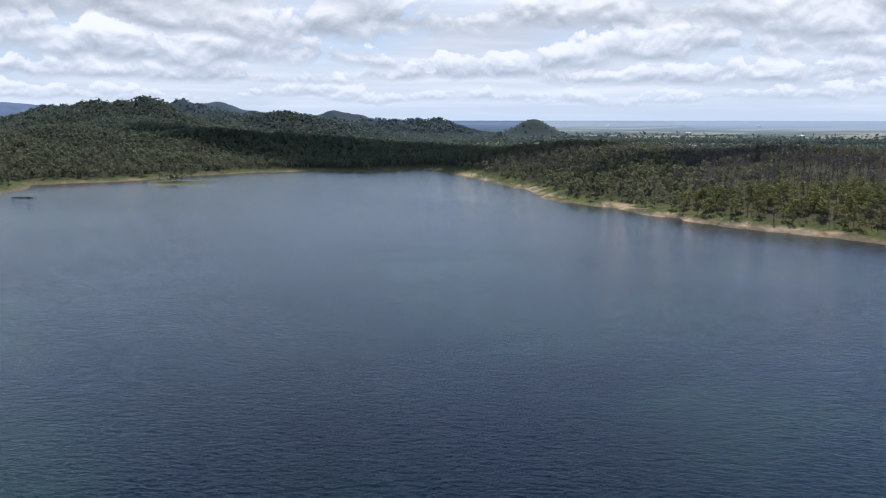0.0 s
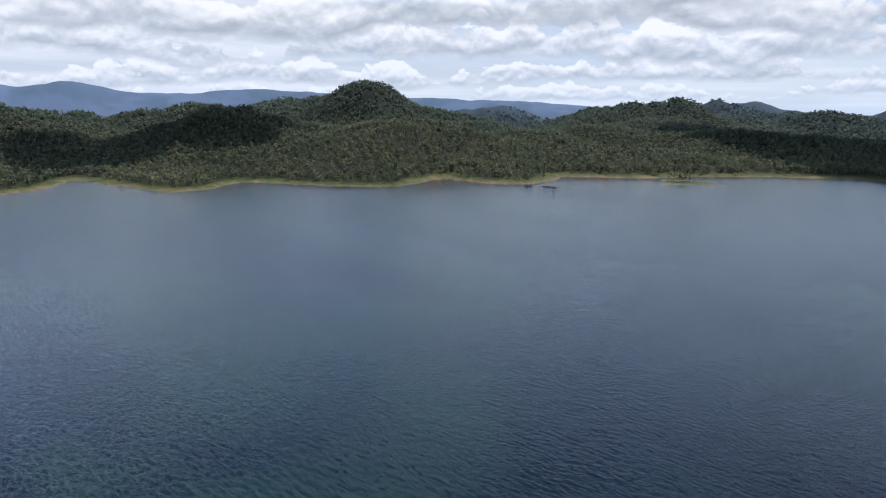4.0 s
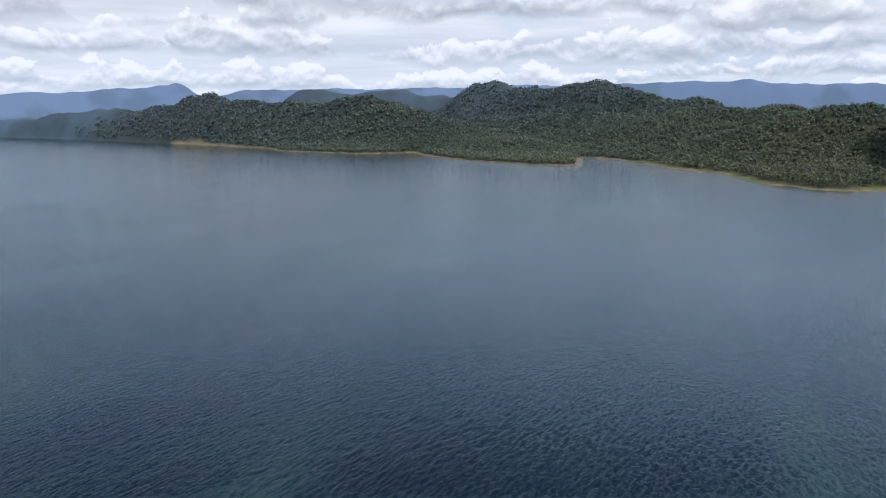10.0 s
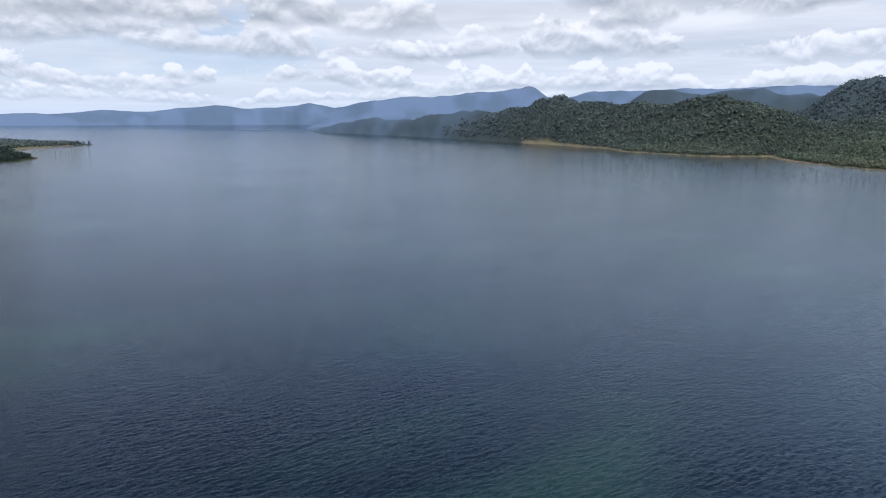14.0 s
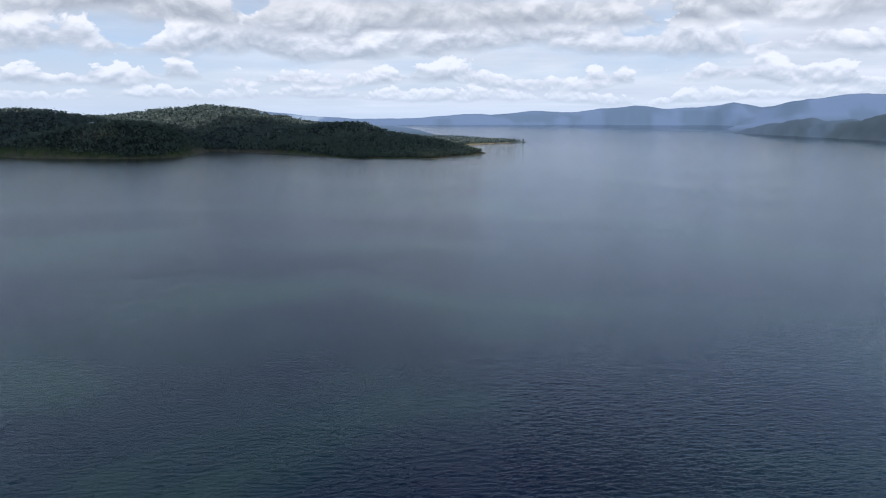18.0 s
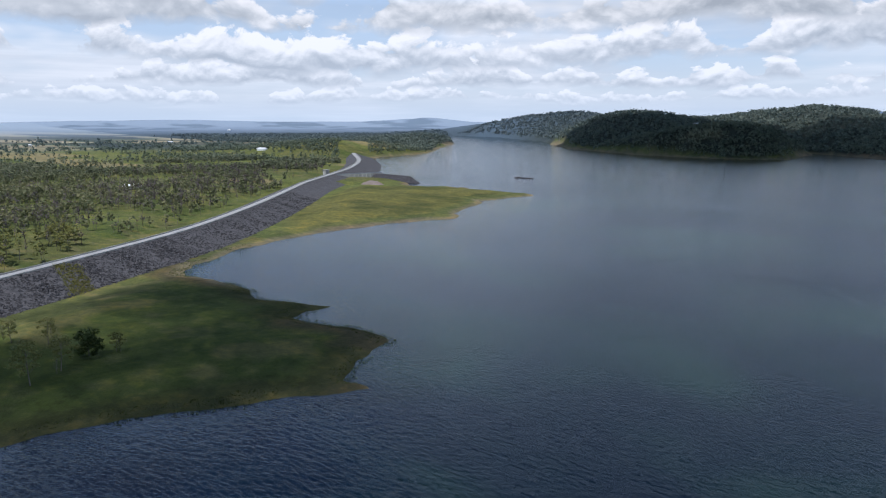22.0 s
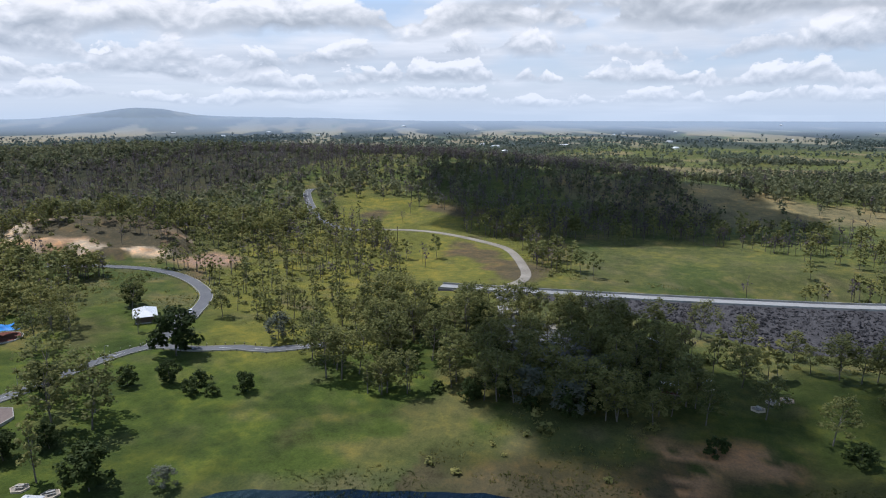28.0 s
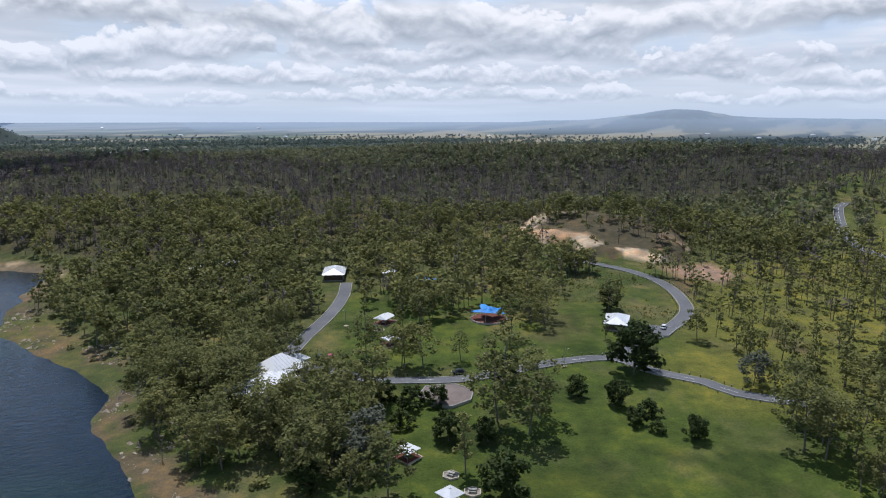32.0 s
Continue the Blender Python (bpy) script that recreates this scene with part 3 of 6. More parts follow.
def quick_mesh(name, verts, faces, materials, smooth_faces=False, mat_index=None, tint=None):
    """A mesh from arrays: verts n x 3, faces m x 3 or m x 4."""
    me = bpy.data.meshes.new(name)
    k = faces.shape[1]
    me.vertices.add(len(verts))
    me.vertices.foreach_set("co", np.ascontiguousarray(verts, np.float32).ravel())
    me.loops.add(faces.size)
    me.loops.foreach_set("vertex_index", np.ascontiguousarray(faces, np.int32).ravel())
    me.polygons.add(len(faces))
    me.polygons.foreach_set("loop_start", np.arange(0, faces.size, k, dtype=np.int32))
    if mat_index is not None:
        me.polygons.foreach_set("material_index", np.ascontiguousarray(mat_index, np.int32))
    me.polygons.foreach_set("use_smooth", np.full(len(faces), smooth_faces, bool))
    for m in materials:
        me.materials.append(MATS[m])
    me.update(calc_edges=True)
    if tint is not None:
        me.attributes.new("tint", "FLOAT", "POINT").data.foreach_set("value", np.ascontiguousarray(tint, np.float32))
    return me


def cover_colors(x, y, z, s):
    """The colour of grass, soil, sand and far country, place by place, with distance haze painted in."""
    d = np.hypot(x - MIDDLE[0], y - MIDDLE[1])
    n1, n2, n3 = value_noise(x, y, 40, 41, 4), value_noise(x, y, 9, 44, 3), value_noise(x, y, 170, 47, 4)
    c = np.empty(x.shape + (3,))

    def lay(col, w):
        nonlocal c
        c = c * (1 - w[..., None]) + np.array(col) * w[..., None]

    c[:] = (0.105, 0.115, 0.040)
    lay((0.075, 0.10, 0.030), smooth(0.45, 0.7, n1))
    lay((0.17, 0.15, 0.075), smooth(0.5, 0.75, n2) * 0.6)
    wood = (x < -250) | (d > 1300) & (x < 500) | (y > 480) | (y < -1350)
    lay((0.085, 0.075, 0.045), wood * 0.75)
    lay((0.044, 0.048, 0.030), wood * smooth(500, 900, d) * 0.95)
    # open paddocks on the plain below the dam
    plain = smooth(560, 700, x) * (y < 420) * (y > -1250)
    lay((0.12, 0.14, 0.045), plain * smooth(0.40, 0.55, n3) * 0.9)
    lay((0.22, 0.19, 0.10), plain * smooth(0.62, 0.72, n3))
    # lawns and meadows
    lay((0.082, 0.115, 0.024), in_ring(x, y, PARK_LAWN, 12) * (0.95 - 0.4 * smooth(0.5, 0.8, n2)))
    lay((0.068, 0.090, 0.022), in_ring(x, y, MEADOW, 12) * (0.95 - 0.35 * smooth(0.5, 0.8, n2)))
    rank, dry = value_noise(x, y, 13, 57, 4), value_noise(x, y, 26, 58, 4)
    for ring in (PARK_LAWN, MEADOW):
        lay((0.045, 0.066, 0.018), in_ring(x, y, ring, 12) * smooth(0.54, 0.66, rank) * 0.7)
        lay((0.150, 0.135, 0.055), in_ring(x, y, ring, 12) * smooth(0.56, 0.70, dry) * 0.65)
    lay((0.135, 0.130, 0.042), in_ring(x, y, SUNNY_POINT, 20) * 0.85)
    lay((0.075, 0.082, 0.028), in_ring(x, y, SUNNY_POINT, 20) * smooth(0.48, 0.62, n1) * 0.8)
    reedy = (x > 320) & (x < 640) & (y < 130) & (y > -260)
    lay((0.055, 0.060, 0.022), reedy * smooth(22, 10, s) * 0.9)
    lay((0.105, 0.085, 0.045), reedy * smooth(30, 8, s) * smooth(0.5, 0.62, n1) * 0.8)
    # unmown, sunny grass among the thin trees and across the dam
    for ring, k in ((SCRUB_GROUND, 0.9), (TRACK_GROUND, 0.9)):
        lay((0.165, 0.165, 0.038), in_ring(x, y, ring, 16) * k * (1 - 0.5 * smooth(0.5, 0.75, n2)))
        lay((0.115, 0.085, 0.060), in_ring(x, y, ring, 16) * smooth(0.60, 0.70, n1) * 0.8)
    # far farmland in strips
    plains = ((x > 700) & (y > -1400) | (y > 1400) & (x > -300)).astype(float)
    far = smooth(1900, 2500, d) * plains
    # wooded ground darkened to the canopy's self-shaded tone, shade put into its colour
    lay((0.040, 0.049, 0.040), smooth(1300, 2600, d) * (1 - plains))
    field = value_noise(x * 0.35 + y * 0.2, y, 230, 61, 2)
    lay((0.085, 0.105, 0.085), far)
    lay((0.13, 0.17, 0.095), far * smooth(0.55, 0.62, field))
    lay((0.25, 0.22, 0.15), far * smooth(0.60, 0.63, field))
    lay((0.045, 0.060, 0.065), far * smooth(0.50, 0.42, field))
    strip = value_noise(x * 0.25 + y * 0.1, y * 0.8 - x * 0.5, 120, 63, 2)
    lay((0.05, 0.065, 0.06), far * smooth(0.58, 0.64, strip) * 0.8)
    lay((0.27, 0.25, 0.18), far * smooth(0.38, 0.34, strip) * 0.8)
    # distance haze, and nearer by the canopy's shade, put into the ground colour
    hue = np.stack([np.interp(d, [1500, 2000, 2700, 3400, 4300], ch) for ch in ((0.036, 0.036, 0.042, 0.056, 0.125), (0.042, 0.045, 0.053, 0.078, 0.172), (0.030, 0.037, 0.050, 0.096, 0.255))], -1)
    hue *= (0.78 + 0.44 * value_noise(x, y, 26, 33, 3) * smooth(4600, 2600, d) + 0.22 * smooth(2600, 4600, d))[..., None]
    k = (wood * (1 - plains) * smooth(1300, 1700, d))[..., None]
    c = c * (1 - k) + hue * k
    # haze colour again: pale over the plain, darker blue patches on the ranges
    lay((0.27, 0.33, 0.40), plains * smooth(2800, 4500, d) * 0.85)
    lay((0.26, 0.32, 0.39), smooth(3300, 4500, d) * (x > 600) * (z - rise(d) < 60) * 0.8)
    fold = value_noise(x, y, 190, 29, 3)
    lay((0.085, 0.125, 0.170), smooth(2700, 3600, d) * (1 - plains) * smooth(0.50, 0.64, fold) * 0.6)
    # the drawdown margin: grass, then pale mud and sand
    shelf = smooth(0.30, 0.62, value_noise(x, y, 210, 52, 2)) * np.where((x < -1100) & (y < -250), 0.25, 1.0)
    lay((0.100, 0.118, 0.042), smooth(8 + 24 * shelf, 3 + 13 * shelf, s) * (d > 420) * (d < 2600) * 0.9)
    lay((0.17, 0.125, 0.082), smooth(11 + 8 * n1, 4 + 5 * n1, s) * smooth(0.52, 0.62, n3) * (d > 420) * (d < 2600) * 0.8)
    mud = smooth(7 + 6 * n1, 2 + 3 * n1, s)
    lay((0.20, 0.165, 0.115), mud * (0.12 + 0.6 * (d > 420)) * (d < 2600))
    lay((0.42, 0.325, 0.215), smooth(17, 8, s) * smooth(0.50, 0.58, n1) * smooth(0.35, 0.5, n2) * (y > 480) * (x > -260) * (x < 260))
    lay((0.155, 0.115, 0.075), smooth(24, 6, s) * smooth(0.42, 0.6, n2) * (x < 262) * (x > 180) * (y > 200) * (y < 480) * 0.8)
    edge, inside = ring_distance(x, y, QUARRY)
    lay((0.11, 0.085, 0.060), inside * 0.8)
    face = inside * smooth(20, 13, edge) * smooth(560, 520, x + 0.2 * y - 80)
    lay((0.58, 0.46, 0.33), face * smooth(0.45, 0.53, value_noise(x, y, 24, 71, 4)))
    lay((0.48, 0.29, 0.16), face * smooth(0.55, 0.66, value_noise(x, y, 16, 75, 3)) * 0.8)
    lay((0.36, 0.24, 0.17), in_ring(x, y, QUARRY_FOOT, 10))
    gul = value_noise(x + 0.4 * y, y * 0.5, 7, 77, 3)
    lay((0.13, 0.085, 0.05), in_ring(x, y, WASHOUT, 14) * smooth(0.36, 0.50, n2) * 0.7)
    lay((0.40, 0.235, 0.125), in_ring(x, y, WASHOUT, 9) * smooth(0.46, 0.53, gul))
    return np.clip(c, 0.01, 0.6)


def build_ground():
    n, m = GX.shape
    idx = np.arange(n * m).reshape(n, m)
    a, b = idx[:-1], idx[1:]
    quads = np.stack([a, b, np.roll(b, -1, 1), np.roll(a, -1, 1)], -1).reshape(-1, 4)[:, ::-1]
    verts = np.stack([GX, GY, GZ], -1).reshape(-1, 3)
    under = (GZ - rise(np.hypot(GX - MIDDLE[0], GY - MIDDLE[1]))).ravel()
    quads = quads[(under[quads] > -1.6).any(1)]
    me = quick_mesh("ground", verts, quads, ["ground_cover"], True)
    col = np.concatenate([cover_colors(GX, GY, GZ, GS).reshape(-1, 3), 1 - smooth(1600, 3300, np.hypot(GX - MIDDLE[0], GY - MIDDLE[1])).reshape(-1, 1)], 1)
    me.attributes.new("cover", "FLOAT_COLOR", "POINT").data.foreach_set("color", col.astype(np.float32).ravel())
    tagged(new("ground", me), "grassy banks, wooded hills and farmland round the lake", "ground", kind="structure")
    # one sheet of water
    r = np.concatenate([np.linspace(5, EDGE, 40), np.linspace(EDGE + 60, 4925, 40)])
    th = np.linspace(0, 2 * np.pi, 180, endpoint=False)
    R, T = np.meshgrid(r, th, indexing="ij")
    x, y = MIDDLE[0] + R * np.sin(T), MIDDLE[1] + R * np.cos(T)
    idx = np.arange(x.size).reshape(x.shape)
    a, b = idx[:-1], idx[1:]
    quads = np.stack([a, b, np.roll(b, -1, 1), np.roll(a, -1, 1)], -1).reshape(-1, 4)[:, ::-1]
    hub = np.array([[MIDDLE[0], MIDDLE[1], 0.0]])
    verts = np.concatenate([np.stack([x, y, rise(R)], -1).reshape(-1, 3), hub])
    me = quick_mesh("water", verts, quads, ["lake_water"], True)
    tagged(new("water", me), "dark blue-green lake with a light wind chop", "lake", kind="structure")


build_ground()


# ---- helpers for things ----
def part(name, bm, mat, parent=None, label="", smooth_faces=False):
    me = bpy.data.meshes.new(name)
    bmesh.ops.recalc_face_normals(bm, faces=bm.faces)
    for f in bm.faces:
        f.smooth = smooth_faces
    bm.to_mesh(me)
    bm.free()
    me.materials.append(MATS[mat])
    ob = new(name, me)
    ob.parent = parent
    if label:
        tagged(ob, label)
    return ob


def resample(line, step):
    pts = [Vector((*p, 0)) for p in line]
    out = []
    for i in range(len(pts) - 1):
        p0, p1, p2, p3 = pts[max(i - 1, 0)], pts[i], pts[i + 1], pts[min(i + 2, len(pts) - 1)]
        k = max(2, int((p2 - p1).length / step))
        for j in range(k):
            t = j / k
            out.append(0.5 * (2 * p1 + (p2 - p0) * t + (2 * p0 - 5 * p1 + 4 * p2 - p3) * t * t + (3 * p1 - p0 - 3 * p2 + p3) * t ** 3))
    out.append(pts[-1])
    return out


def sides(path):
    """The level normal to the left of each point of a path."""
    res = []
    for i in range(len(path)):
        d = path[min(i + 1, len(path) - 1)] - path[max(i - 1, 0)]
        res.append(Vector((-d.y, d.x, 0)).normalized())
    return res


def sweep(path, profile, bm=None, closed=False):
    """A bmesh strip along a path; profile: for each point i a list of (offset to the left, z)."""
    bm = bm or bmesh.new()
    rows = []
    for i, (p, nrm) in enumerate(zip(path, sides(path))):
        rows.append([bm.verts.new((p.x + nrm.x * o, p.y + nrm.y * o, z)) for o, z in profile(i)])
    for r0, r1 in zip(rows, rows[1:]):
        pairs = list(zip(range(len(r0) - 1), range(1, len(r0)))) + ([(len(r0) - 1, 0)] if closed else [])
        for a, b in pairs:
            bm.faces.new((r0[a], r0[b], r1[b], r1[a]))
    return bm


# ---- the dam ----
def build_dam():
    dam = tagged(new("dam"), "long curving rockfill embankment dam with a crest road", "dam")
    path = resample(CREST, 9)
    # the lake lies to the right of the line, the plain to the left
    def body(i):
        ends = min(i, 8) / 8.0
        w = 42 * (0.35 + 0.65 * ends)
        return [(-w - 14, -3.0), (-w, 0.4), (-w * 0.5, 5.8 + 0.3 * math.sin(i * 1.7)), (-5.2, CREST_Z), (5.2, CREST_Z), (18, 6.0), (27, 3.2), (30, 1.0)]
    part("embankment", sweep(path, body), "rock_fill", dam)
    part("crest_road", sweep(path, lambda i: [(-3.6, CREST_Z + 0.02), (-3.4, CREST_Z + 0.12), (3.4, CREST_Z + 0.12), (3.6, CREST_Z + 0.02)]), "pale_asphalt", dam, "pale grey sealed crest road")
    for off in (-4.5, 4.5):
        part("crest_wall", sweep(path, lambda i: [(off - 0.15, CREST_Z - 0.1), (off - 0.15, CREST_Z + 0.75), (off + 0.15, CREST_Z + 0.75), (off + 0.15, CREST_Z - 0.1)]), "concrete", dam, "low pale concrete kerb wall")
    return dam


build_dam()


# ---- trees ----
rng = np.random.default_rng(11)
ICO_V = np.array([(-0.526, 0.851, 0), (0.526, 0.851, 0), (-0.526, -0.851, 0), (0.526, -0.851, 0), (0, -0.526, 0.851), (0, 0.526, 0.851),
                  (0, -0.526, -0.851), (0, 0.526, -0.851), (0.851, 0, -0.526), (0.851, 0, 0.526), (-0.851, 0, -0.526), (-0.851, 0, 0.526)])
ICO_F = np.array([(0, 11, 5), (0, 5, 1), (0, 1, 7), (0, 7, 10), (0, 10, 11), (1, 5, 9), (5, 11, 4), (11, 10, 2), (10, 7, 6), (7, 1, 8),
                  (3, 9, 4), (3, 4, 2), (3, 2, 6), (3, 6, 8), (3, 8, 9), (4, 9, 5), (2, 4, 11), (6, 2, 10), (8, 6, 7), (9, 8, 1)])


def tube(points, radii, n=5):
    """A tapered limb through points, as triangles."""
    pts = np.array(points, float)
    ang = np.linspace(0, 2 * np.pi, n, endpoint=False)
    ring = np.stack([np.cos(ang), np.sin(ang), np.zeros(n)], 1)
    v = np.concatenate([p + ring * r for p, r in zip(pts, radii)])
    f = []
    for k in range(len(pts) - 1):
        for i in range(n):
            a, b = k * n + i, k * n + (i + 1) % n
            f += [(a, b, b + n), (a, b + n, a + n)]
    return v, np.array(f)


def leaves(centre, radius, count, size, g):
    """Leaf sprays: small bent quads, as two triangles each, in an uneven clump."""
    d = g.normal(size=(count, 3))
    d /= np.linalg.norm(d, axis=1)[:, None]
    c = centre + d * radius * (g.random((count, 1)) ** 0.45)
    face = d * 0.55 + np.array((0, 0, 0.55)) + 0.45 * g.normal(size=(count, 3))
    face /= np.linalg.norm(face, axis=1)[:, None]
    u = np.cross(face, g.normal(size=(count, 3)))
    u /= np.linalg.norm(u, axis=1)[:, None] + 1e-9
    w = np.cross(face, u)
    s = size * (0.55 + 0.9 * g.random((count, 1)))
    v = np.stack([c - u * s - w * s * 0.5, c + u * s * 0.2 - w * s * 0.7, c + u * s + w * s * 0.4, c - u * s * 0.3 + w * s * 0.7], 1).reshape(-1, 3)
    k = np.arange(count)[:, None] * 4
    f = np.concatenate([k + (0, 1, 2), k + (0, 2, 3)])
    return v, f


def join(pieces):
    vs, fs, o = [], [], 0
    for v, f in pieces:
        vs.append(v)
        fs.append(f + o)
        o += len(v)
    return np.concatenate(vs), np.concatenate(fs)


def tree_shape(seed, h, r, clumps, per, size, crown_from=0.4, flat=0.7, girth=1.0, every=2, spread=(0.24, 0.16)):
    """Trunk and crown triangles of one tree, about h high, with limbs that carry clumps of leaves."""
    g = np.random.default_rng(seed)
    lean = g.normal(size=2) * 0.05 * h
    top = np.array((lean[0], lean[1], h * 0.66))
    tr = h * 0.0125 * girth
    wood = [tube([(0, 0, -0.03 * h), top * (0.5, 0.5, 0.5) + np.array((*g.normal(size=2) * 0.012 * h, 0)), top, top + np.array((*g.normal(size=2) * 0.03 * h, 0.2 * h))],
                 [tr * 1.25, tr * 0.85, tr * 0.5, tr * 0.15], 5 if h > 2 else 3)]
    crown = []
    for i in range(clumps):
        a = i * 2.4 + g.random()
        z = h * (crown_from + (1.0 - crown_from - 0.06) * ((i + 0.5) / clumps) ** 0.85)
        share = (z / h - crown_from) / (1 - crown_from)
        out = r * (0.30 + 0.75 * math.sin(math.pi * min(0.97, 0.25 + 0.70 * share))) * (0.35 + 0.75 * g.random())
        end = np.array((lean[0] + math.cos(a) * out, lean[1] + math.sin(a) * out, z))
        start = top * min(1.0, max(0.4, (z / h - 0.20) / 0.66))
        if i % every == 0:
            wood.append(tube([start, (start + end) / 2 + np.array((0, 0, -0.03 * h)), end], [tr * 0.5, tr * 0.32, tr * 0.1], 4 if h > 2 else 3))
        if per:
            v, f = leaves(np.zeros(3), r * (spread[0] + spread[1] * g.random()), per, size, g)
            crown.append((v * (1, 1, flat) + end, f))
    return join(wood), (join(crown) if crown else None)


def tree_thing(name, label, shape, leaf):
    """The pattern of a tree: an Empty with trunk and crown."""
    (wv, wf), crown = shape
    t = tagged(new(name), label, "tree")
    o = new("trunk", quick_mesh("trunk", wv, wf, ["bark"], True))
    o.parent = t
    if crown:
        cv, cf = crown
        o = new("crown", quick_mesh("crown", cv, cf, [leaf], False, None, np.full(len(cv), 0.5)))
        o.parent = t
    return t


# regions: closed woods, thin scrub, open lawns
SHORE_WOOD = [(232, 258), (250, 330), (214, 400), (206, 440), (230, 500), (320, 500), (335, 430), (318, 350), (292, 310), (300, 270), (278, 250), (262, 236)]
BANK_WOOD = [(262, 240), (278, 226), (284, 212), (300, 196), (302, 208), (298, 226), (306, 244), (318, 256), (306, 268), (284, 262), (268, 268)]
CAR_WOOD = [(398, 118), (396, 160), (412, 212), (440, 214), (484, 178), (478, 120), (474, 60), (440, 20), (412, 46), (402, 84)]
SCRUB = [(432, 196), (500, 196), (640, 300), (560, 345), (500, 350), (470, 290), (430, 240)]
MID_WOOD = [(348, 290), (400, 290), (418, 330), (470, 350), (470, 440), (380, 480), (330, 430), (350, 370)]
LAWN_TREES = [(318, 275), (345, 268), (375, 285), (368, 345), (345, 365), (324, 332)]
CLEARINGS = [[(525, 160), (640, 190), (665, 260), (640, 300), (560, 230), (500, 200)],
             [(630, 300), (720, 380), (740, 330), (700, 230), (650, 240)],
             [(560, 130), (640, 180), (690, 110), (650, 0), (612, -30), (575, 30)]]
# kept clear round buildings, shelters and sails, and in front, to fit the camera's view
GLADES = [(286, 279, 8), (380, 311, 14), (421, 281, 10), (343, 409, 11), (340, 326, 6), (333, 300, 5), (308, 221, 6), (309.5, 199, 6), (377, 370, 7), (332, 249, 9),
          (322, 328, 9), (352, 300, 8), (368, 289, 9)]
TRACKS = {"park_road": ([(426, 194), (412, 212), (410, 223), (402, 237), (397, 253), (378, 258), (355, 258), (342, 259), (329, 264), (316, 271), (306, 285)], 4.6),
          "loop_road": ([(397, 253), (413, 260), (438, 270), (460, 284), (474, 303), (482, 321), (484, 339), (478, 360), (462, 392)], 5.2),
          "shore_road": ([(306, 285), (296, 302), (304, 319), (323, 347), (336, 371), (345, 395)], 5.2),
          "ridge_road": ([(745, 412), (735, 413), (715, 403), (651, 348), (632, 318), (630, 301)], 6.0),
          "gravel_track": ([(630, 301), (640, 285), (647, 258), (638, 223), (617, 190), (572, 166), (537, 155), (509, 160)], 5.0)}


def lake_side(x, y):
    """True on the lake's side of the dam's crest."""
    best, right = np.full(x.shape, 1e18), np.zeros(x.shape, bool)
    for (ax, ay), (bx, by) in zip(CREST, CREST[1:]):
        ex, ey = bx - ax, by - ay
        t = np.clip(((x - ax) * ex + (y - ay) * ey) / (ex * ex + ey * ey), 0, 1)
        d = (x - ax - t * ex) ** 2 + (y - ay - t * ey) ** 2
        right = np.where(d < best, ex * (y - ay) - ey * (x - ax) < 0, right)
        best = np.minimum(best, d)
    return right


def open_ground(x, y):
    """1 where nothing grows: roads, lawns, water's edge."""
    k = np.zeros(x.shape)
    for line, w in TRACKS.values():
        k = np.maximum(k, smooth(w * 0.5 + 3.5, w * 0.5 + 1.5, line_distance(x, y, line)[0]))
    r, along = line_distance(x, y, CREST)
    k = np.maximum(k, (r < 36).astype(float))
    for ring in CLEARINGS + [MEADOW, SUNNY_POINT, QUARRY_FOOT]:
        k = np.maximum(k, in_ring(x, y, ring, 6) * 0.96)
    k = np.maximum(k, in_ring(x, y, QUARRY, 12) * 0.05)
    # glades stretch towards the flight's end so trees don't hide things from the camera
    for cx, cy, r in GLADES:
        far = math.hypot(245 - cx, 70 - cy)
        k = np.maximum(k, (line_distance(x, y, [(cx, cy), (cx + 11 * (245 - cx) / far, cy + 11 * (70 - cy) / far)])[0] < r).astype(float))
    return k


